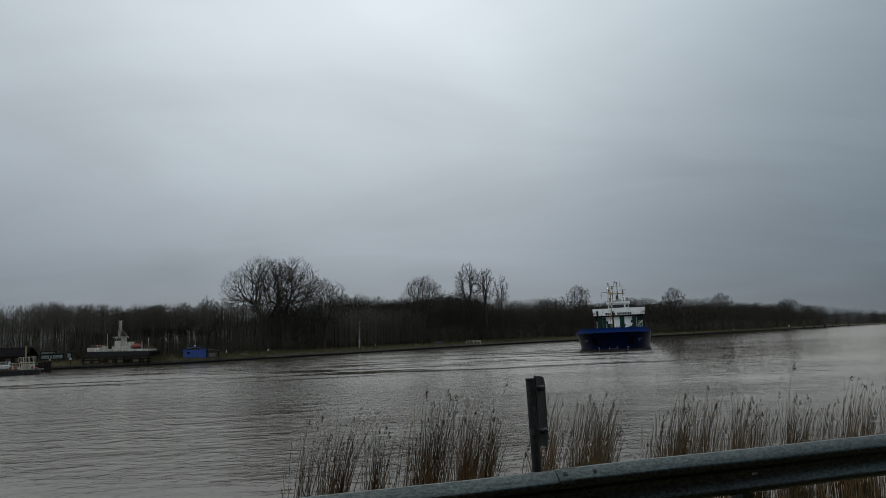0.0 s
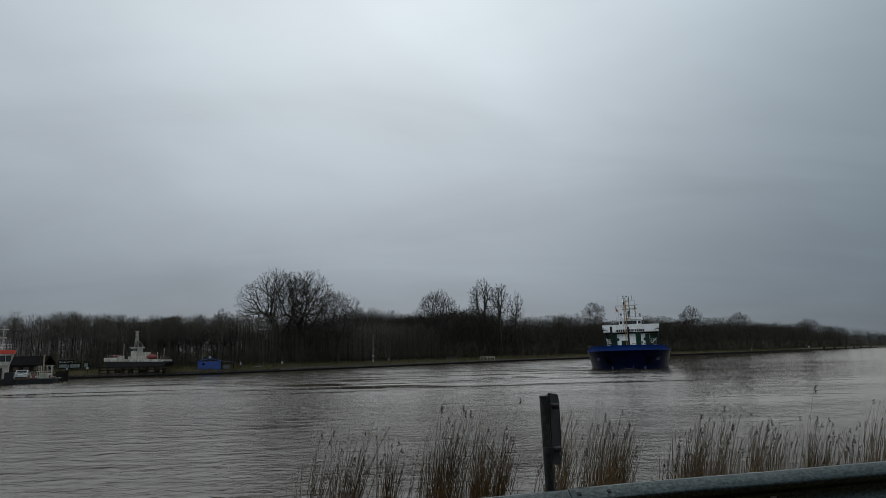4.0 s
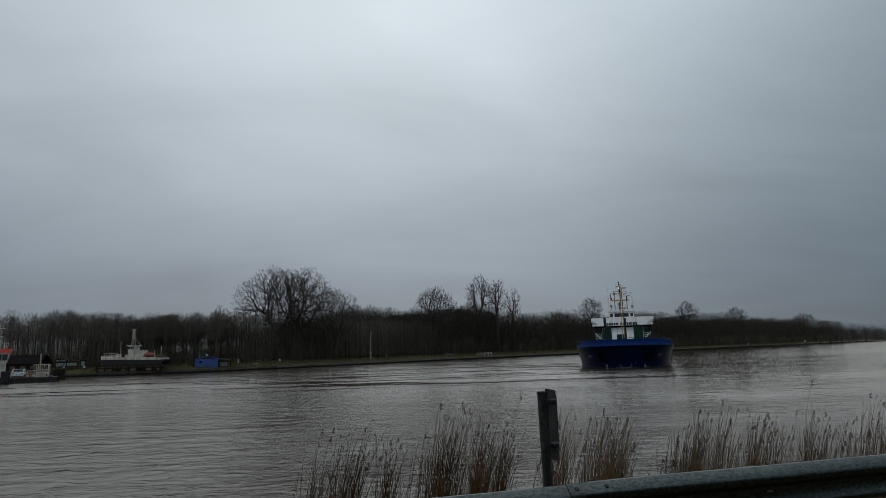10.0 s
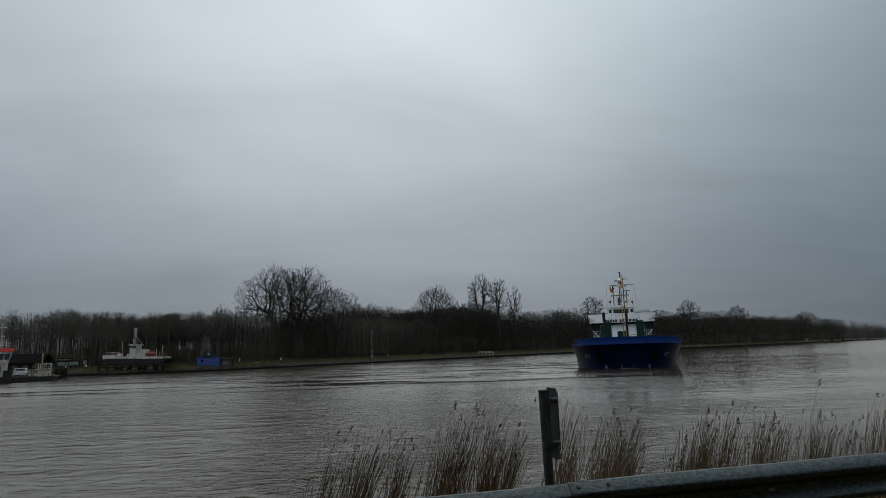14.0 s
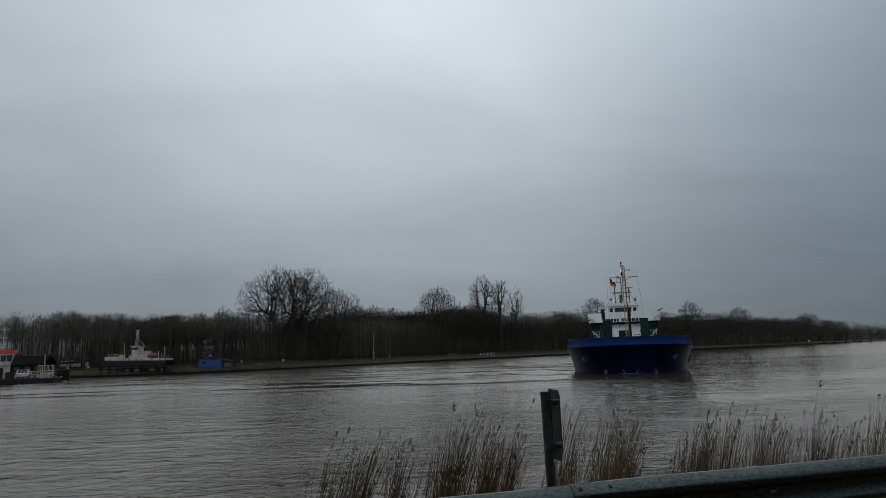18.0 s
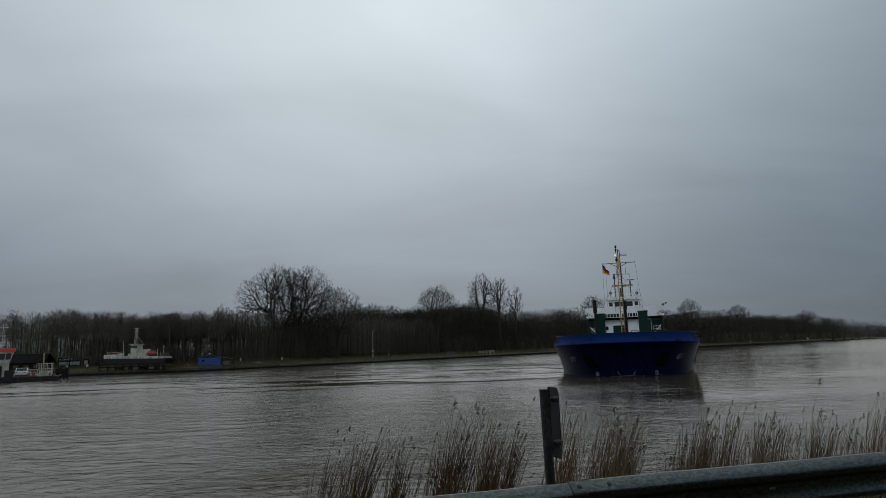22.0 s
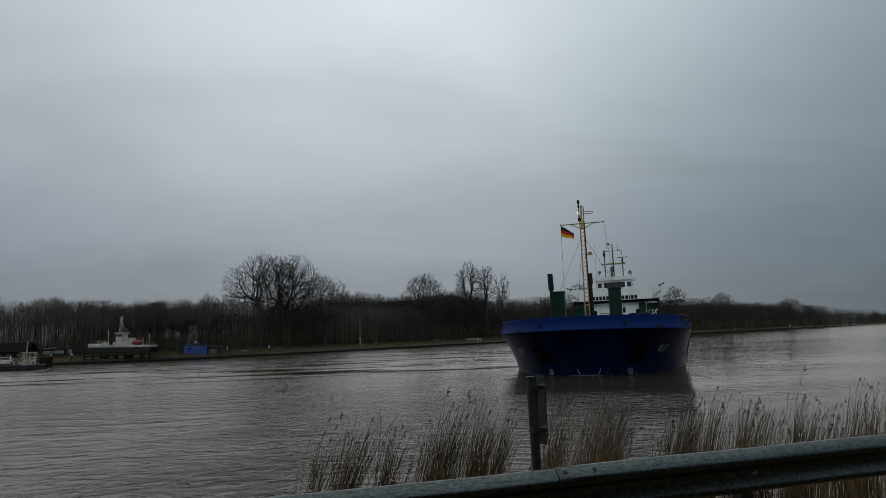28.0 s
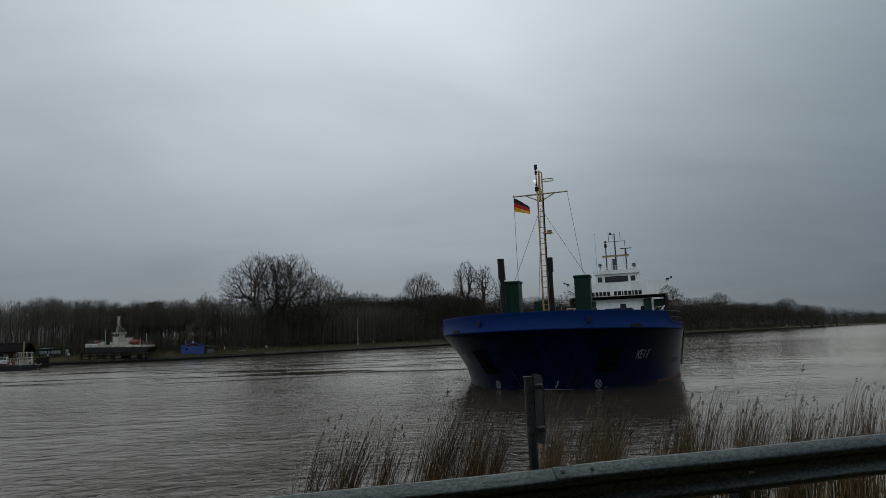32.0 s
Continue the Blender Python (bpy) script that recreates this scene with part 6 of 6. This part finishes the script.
RAIL_TURN = math.degrees(math.atan2(RAIL_U.y, RAIL_U.x))


def guard_rail():
    g = thing("guard_rail", "weathered galvanised W-beam crash barrier along the verge", "guard rail", pose(RAIL_A.x, RAIL_A.y, RAIL_TOP, 0, 0, RAIL_TURN))
    prof = [(0.006, -0.012), (0.0, 0.0), (-0.012, -0.004), (-0.052, -0.040), (-0.078, -0.062), (-0.083, -0.078), (-0.083, -0.092), (-0.076, -0.106), (-0.030, -0.138), (-0.022, -0.150),
            (-0.022, -0.200), (-0.026, -0.240), (-0.040, -0.262), (-0.044, -0.276), (-0.040, -0.290), (-0.012, -0.306), (0.0, -0.311), (0.006, -0.300)]
    for a, b in ((-12.3, -8.3), (-8.36, -4.3), (-4.3, 0.3), (-0.06, 3.8), (3.70, 7.8), (7.70, 11.8), (11.70, 15.8)):
        bm = bmesh.new()
        lift = 0.009 if a in (-0.06, 7.70, -8.36) else 0.0
        cols = []
        n = 10
        for i in range(n + 1):
            x = a + (b - a) * i / n
            wob = 0.006 * math.sin(x * 1.3) + 0.004 * math.sin(x * 3.1)
            cols.append(([bm.verts.new((x, y - lift + wob, z + lift * 0.6 + 0.4 * wob)) for y, z in prof], [bm.verts.new((x, y + 0.004 - lift + wob, z - 0.004 + 0.4 * wob)) for y, z in prof]))
        for i in range(n):
            for k in range(len(prof) - 1):
                f = bm.faces.new((cols[i][0][k], cols[i + 1][0][k], cols[i + 1][0][k + 1], cols[i][0][k + 1]))
                f.smooth = True
                bm.faces.new((cols[i][1][k], cols[i][1][k + 1], cols[i + 1][1][k + 1], cols[i + 1][1][k]))
        for c in (cols[0], cols[-1]):
            for k in range(len(prof) - 1):
                bm.faces.new((c[0][k], c[0][k + 1], c[1][k + 1], c[1][k]))
        part("beam", bm, ZINC, g)
    for x in (-8.3, -4.3, 0.0, 3.76, 7.76):
        for dx, row in ((0.06, 0), (0.285, 0), (0.06, 1), (0.285, 1)):
            y, z = (-0.042, -0.030) if row == 0 else (-0.034, -0.292)
            bm = bmesh.new()
            nrm = Vector((0, -0.62, 0.78 if row == 0 else -0.78))
            o = Vector((x + dx - 0.06, y, z))
            tube(bm, o, o + nrm * 0.014, 0.021, 0.014, 8)
            part("bolt", bm, BOLT, g)
    for x in (-10.1, -6.1, -2.1, 1.56, 5.5, 9.5, 13.5):
        p = part("post", box(bmesh.new(), (x - 0.05, 0.06, -1.3), (x + 0.05, 0.17, -0.03)), ZINC, g)
        boxp("spacer", (x - 0.05, 0.0, -0.22), (x + 0.05, 0.06, -0.09), ZINC, p)
        bm = bmesh.new()
        box(bm, (x - 0.028, -0.034, -0.180), (x + 0.028, -0.024, -0.164))
        part("slot_plate", bm, SHEET_WHITE, g)


guard_rail()


def marker_post():
    p = thing("marker_post", "grey steel post with a clamped narrow sign seen edge-on", "sign post", pose(0.757, 4.98, 1.1))
    bm = bmesh.new()
    tube(bm, (0.02, 0, -0.6), (-0.012, 0, 1.375), 0.036, 0.036, 14)
    part("pole", bm, POST_GREY, p, smooth=False)
    tubep("cap", (-0.012, 0, 1.370), (-0.0122, 0, 1.385), 0.038, POST_GREY, p, n=14)
    bm = bmesh.new()
    rot = Matrix.Rotation(radians(58), 3, "Z")
    bw = 0.085
    outline = [(-bw, 0.89), (bw * 0.75, 0.85), (bw, 0.90), (bw, 1.355), (bw * 0.8, 1.385), (-bw, 1.405)]
    prism(bm, outline, -0.008, 0.008)
    for v in bm.verts:
        v.co = rot @ v.co + Vector((0.065, 0.055, 0))
    sp = part("sign_plate", bm, PLATE_GREY, p, "narrow sign plate turned edge-on")
    bm = bmesh.new()
    prism(bm, [(bw, 0.91), (bw + 0.006, 0.91), (bw + 0.006, 1.35), (bw, 1.35)], -0.011, 0.011)
    for v in bm.verts:
        v.co = rot @ v.co + Vector((0.065, 0.055, 0))
    part("rim", bm, ZINC, sp, "thin bright folded rim")
    bm = bmesh.new()
    box(bm, (0.098, 0.075, 0.93), (0.108, 0.085, 1.00))
    part("white_strip", bm, SHEET_WHITE, sp, "small white upright strip")
    for z in (0.985, 1.305):
        bm = bmesh.new()
        tube(bm, (0.0, 0, z - 0.022), (0.0, 0, z + 0.022), 0.043, 0.043, 14)
        c = part("clamp", bm, DARK_STEEL, p)
        bm = bmesh.new()
        box(bm, (0.03, -0.02, z - 0.020), (0.10, 0.05, z + 0.020), None, 0.008)
        part("bracket", bm, DARK_STEEL, c)
        tubep("bolt", (0.06, -0.05, z), (0.06, -0.015, z), 0.010, BOLT, c, n=6)


marker_post()


def reed_clump(x, y, top, half, count, seed, tall=None, plumes_share=0.5, stem_mat=REED_STEM):
    """Reeds rooted at the water's edge round (x, y), in a few tight tufts; top: how high the stems reach over the water."""
    rng = random.Random(seed)
    c = thing("reed_clump", "tuft of dry winter reeds with brown plumes at the water's edge", "reeds", pose(x, y, 0), "reeds along the near bank", "stuff")
    rows, straw, leaves, plumes = [], [], ([], []), ([], [])

    def blade(store, a, b, cpt, w):
        v, f = store
        i = len(v)
        d = (b - a)
        sd = Vector((-d.z, rng.uniform(-0.4, 0.4) * d.length, d.x)).normalized() * w
        v.extend([a - sd * 0.4, a + sd * 0.4, b + sd, b - sd, cpt])
        f.append((i, i + 1, i + 2, i + 3))
        f.append((i + 3, i + 2, i + 4))

    tufts = [(rng.uniform(-1, 1) * half, rng.uniform(-0.45, 0.45), rng.uniform(0.78, 1.0), rng.gauss(0.02, 0.03)) for _ in range(max(3, int(half / 0.035)))]
    for k in range(int(count * 1.32)):
        head = bool(tall and k < tall[0])
        tx, ty, reach, slant = (0.0, 0.0, 1.0, 0.015) if head else rng.choice(tufts)
        h = tall[1] * rng.uniform(0.97, 1.0) if head else 1.10 * top * reach * (0.58 + 0.42 * rng.random() ** 0.6)
        off = rng.gauss(0, 0.035)
        bx, by = tx + off, ty + rng.gauss(0, 0.06)
        lx = (slant + 0.6 * off + rng.gauss(-0.01, 0.018)) * h
        curve = abs(rng.gauss(0.11, 0.045)) * h
        p = [Vector((bx, by, -0.3))]
        for j in range(1, 8):
            u = j / 7
            p.append(Vector((bx + lx * u + curve * u ** 2.2, by + 0.02 * u * rng.uniform(-1, 1), h * u - 0.30 * curve * u ** 4)))
        r = rng.uniform(0.0032, 0.0064)
        for j in range(7):
            rows.append((*p[j], r * (1 - 0.10 * j), *p[j + 1], r * (1 - 0.10 * (j + 1))))
        for _ in range(int(rng.uniform(0, 1.6))):
            u = rng.uniform(0.2, 0.85)
            j = min(6, int(u * 7))
            a = p[j].lerp(p[j + 1], u * 7 - j)
            ln_ = rng.uniform(0.06, 0.22)
            dx = rng.choice((-1, 1, 1, 1)) * rng.uniform(0.1, 0.5)
            b = a + Vector((dx * ln_ * 0.6, rng.uniform(-0.05, 0.05), ln_ * 0.7))
            cpt = b + Vector((dx * ln_ * 0.8, rng.uniform(-0.05, 0.05), ln_ * rng.uniform(-0.5, 0.2)))
            blade(leaves, a, b, cpt, rng.uniform(0.002, 0.0042))
        if head or (h > 0.70 * top and rng.random() < plumes_share * 0.45):
            # a loose plume: spikelets stand off and nod to one side of the stalk's top
            size = rng.uniform(0.55, 1.15) * (1.3 if head else 1.0)
            tip = p[7] + Vector((0.022, 0, 0.055)) * size
            rows.append((*p[7], 0.0026, *tip, 0.0016))
            for k2 in range(rng.randint(4, 7)):
                a = tip - Vector((0.0045, 0, 0.0125 * k2)) * size
                b = a + Vector((rng.uniform(0.004, 0.016), rng.uniform(-0.012, 0.012), rng.uniform(0.002, 0.018))) * size
                cpt = b + Vector((rng.uniform(0.008, 0.022), 0, rng.uniform(-0.006, 0.018))) * size
                blade(plumes, a, b, cpt, rng.uniform(0.0032, 0.006) * size)
    # last year's broken stalks and sheaths round the feet
    for k in range(int(count * 0.6)):
        tx, ty, reach, slant = rng.choice(tufts)
        bx, by, h = tx + rng.gauss(0, 0.06), ty + rng.gauss(0, 0.08), top * rng.uniform(0.40, 0.78)
        a, m, b = Vector((bx, by, -0.2)), Vector((bx + rng.gauss(0.02, 0.04), by, h * 0.6)), Vector((bx + rng.gauss(0.05, 0.09), by, h))
        straw.append((*a, 0.0045, *m, 0.004))
        straw.append((*m, 0.004, *b, 0.002))
    part("stems", strips_to_mesh(rows, 3), stem_mat, c)
    part("straw", strips_to_mesh(straw, 3), REED_STRAW, c, "tawny broken stalks at the foot")
    part("leaves", leaves, REED_LEAF, c)
    part("plumes", plumes, REED_PLUME, c)
    return c


# along the bank: x, y, reach, half width, stems, share with plumes
REEDS = [(-1.62, 7.9, 1.88, 0.11, 34, 0.5), (-1.25, 7.9, 1.94, 0.17, 90, 0.35), (-0.76, 8.0, 1.86, 0.09, 60, 0.4), (-0.52, 8.0, 1.70, 0.08, 14, 0.4), (-0.22, 8.1, 2.10, 0.17, 120, 0.3),
         (0.14, 8.1, 1.80, 0.08, 26, 0.3), (0.46, 8.2, 2.06, 0.22, 150, 0.3), (1.06, 8.3, 1.50, 0.08, 12, 0.5), (1.46, 8.3, 2.04, 0.19, 150, 0.35), (1.86, 8.3, 2.04, 0.20, 170, 0.35),
         (2.34, 8.4, 1.40, 0.10, 14, 0.4), (2.68, 8.5, 1.66, 0.14, 60, 0.5), (3.02, 8.6, 1.76, 0.17, 95, 0.55), (3.45, 8.7, 1.86, 0.19, 100, 0.6), (3.88, 8.8, 1.86, 0.19, 100, 0.6),
         (4.32, 8.9, 1.82, 0.18, 95, 0.6), (4.75, 8.9, 1.84, 0.17, 85, 0.6), (5.15, 9.0, 1.66, 0.17, 60, 0.6), (5.60, 9.1, 1.74, 0.19, 85, 0.6), (6.05, 9.2, 1.90, 0.22, 100, 0.6), (6.55, 9.4, 1.82, 0.24, 85, 0.6)]
clumps = []
for i, (x, y, top, half, n, share) in enumerate(REEDS):
    tall = (1, 2.30) if i in (6, 16) else (1, 2.20) if i == 4 else (1, 2.10) if i in (13, 18) else None
    clumps.append((reed_clump(x, y, top, half, n, 100 + i, tall, share, REED_STEM if i < 8 else REED_PALE), 1.0 - 0.035 * i))


def verge_grass():
    rng = np.random.default_rng(8)
    n = 9000
    s, o = rng.uniform(-6, 11, n), rng.uniform(0.35, 3.2, n)
    base = np.stack([RAIL_A.x + RAIL_U.x * s - RAIL_U.y * o, RAIL_A.y + RAIL_U.y * s + RAIL_U.x * o, np.zeros(n)], 1)
    near = np.array([[p.x, p.y] for p in NEAR_LINE])
    d = np.sqrt(((base[:, None, :2] - near[None]) ** 2).sum(2)).min(1)
    base[:, 2] = np.interp(d, [p[0] for p in NEAR_PROFILE], [p[1] for p in NEAR_PROFILE]) - 0.05
    h, az, w = rng.uniform(0.10, 0.42, n), rng.random(n) * math.tau, rng.uniform(0.003, 0.006, n)
    sd = np.stack([np.cos(az), np.sin(az), np.zeros(n)], 1) * w[:, None]
    tip = base + np.stack([rng.normal(0.05, 0.1, n), rng.normal(0, 0.1, n), h], 1)
    v = np.stack([base - sd, base + sd, tip], 1).reshape(-1, 3)
    g = part("verge_grass", (v.tolist(), np.arange(3 * n).reshape(-1, 3).tolist()), DRY_GRASS)
    tagged(g, "dry straw-coloured winter grass behind the crash barrier", "grass", kind="stuff")


verge_grass()


# ---------------------------------------------------------------- what moves
def ship_pose(x, y, bearing):
    return pose(x, y, 0, 0, 0, 180 - bearing)


def motions():
    walk(ship, [(t, ship_pose(x, y, b)) for t, x, y, b in SHIP_ROWS])
    walk(wave, [(t, ship_pose(x, y, b)) for t, x, y, b in SHIP_ROWS])
    walk(flag, [(t, pose(1.5, -3.8, 10.55, 0, 0, a)) for t, a in
                [(0, 100), (3, 70), (6, 95), (9, 70), (11, 85), (13, 70), (15, 62), (17, 50), (19, 55), (21, 50), (23, 62), (25, 66), (27, 20), (28, 5), (29, -5), (30, 50), (31, 72), (32, 0)]])
    lean = [(0, 0.0), (3, 0.3), (6, 0.2), (9, 0.8), (10.5, 1.8), (11.5, 5.2), (12.2, 7.0), (13, 8.0), (15, 6.5), (17, 6.0), (19, 5.6), (21, 6.2), (23, 7.0), (25, 7.2), (27, 8.2), (28, 8.8), (30, 9.2), (32, 9.6)]
    for k, (c, share) in enumerate(clumps):
        p = c.location.copy()
        walk(c, [(t, pose(p.x, p.y, p.z, 0, a * share * 0.85 + 0.4 * math.sin(t * 1.7 + k), 0)) for t, a in lean])
    walk(water, [(0, pose(0, 0, 0)), (16, pose(-2.2, -1.6, 0)), (32, pose(-4.4, -3.2, 0))])


motions()
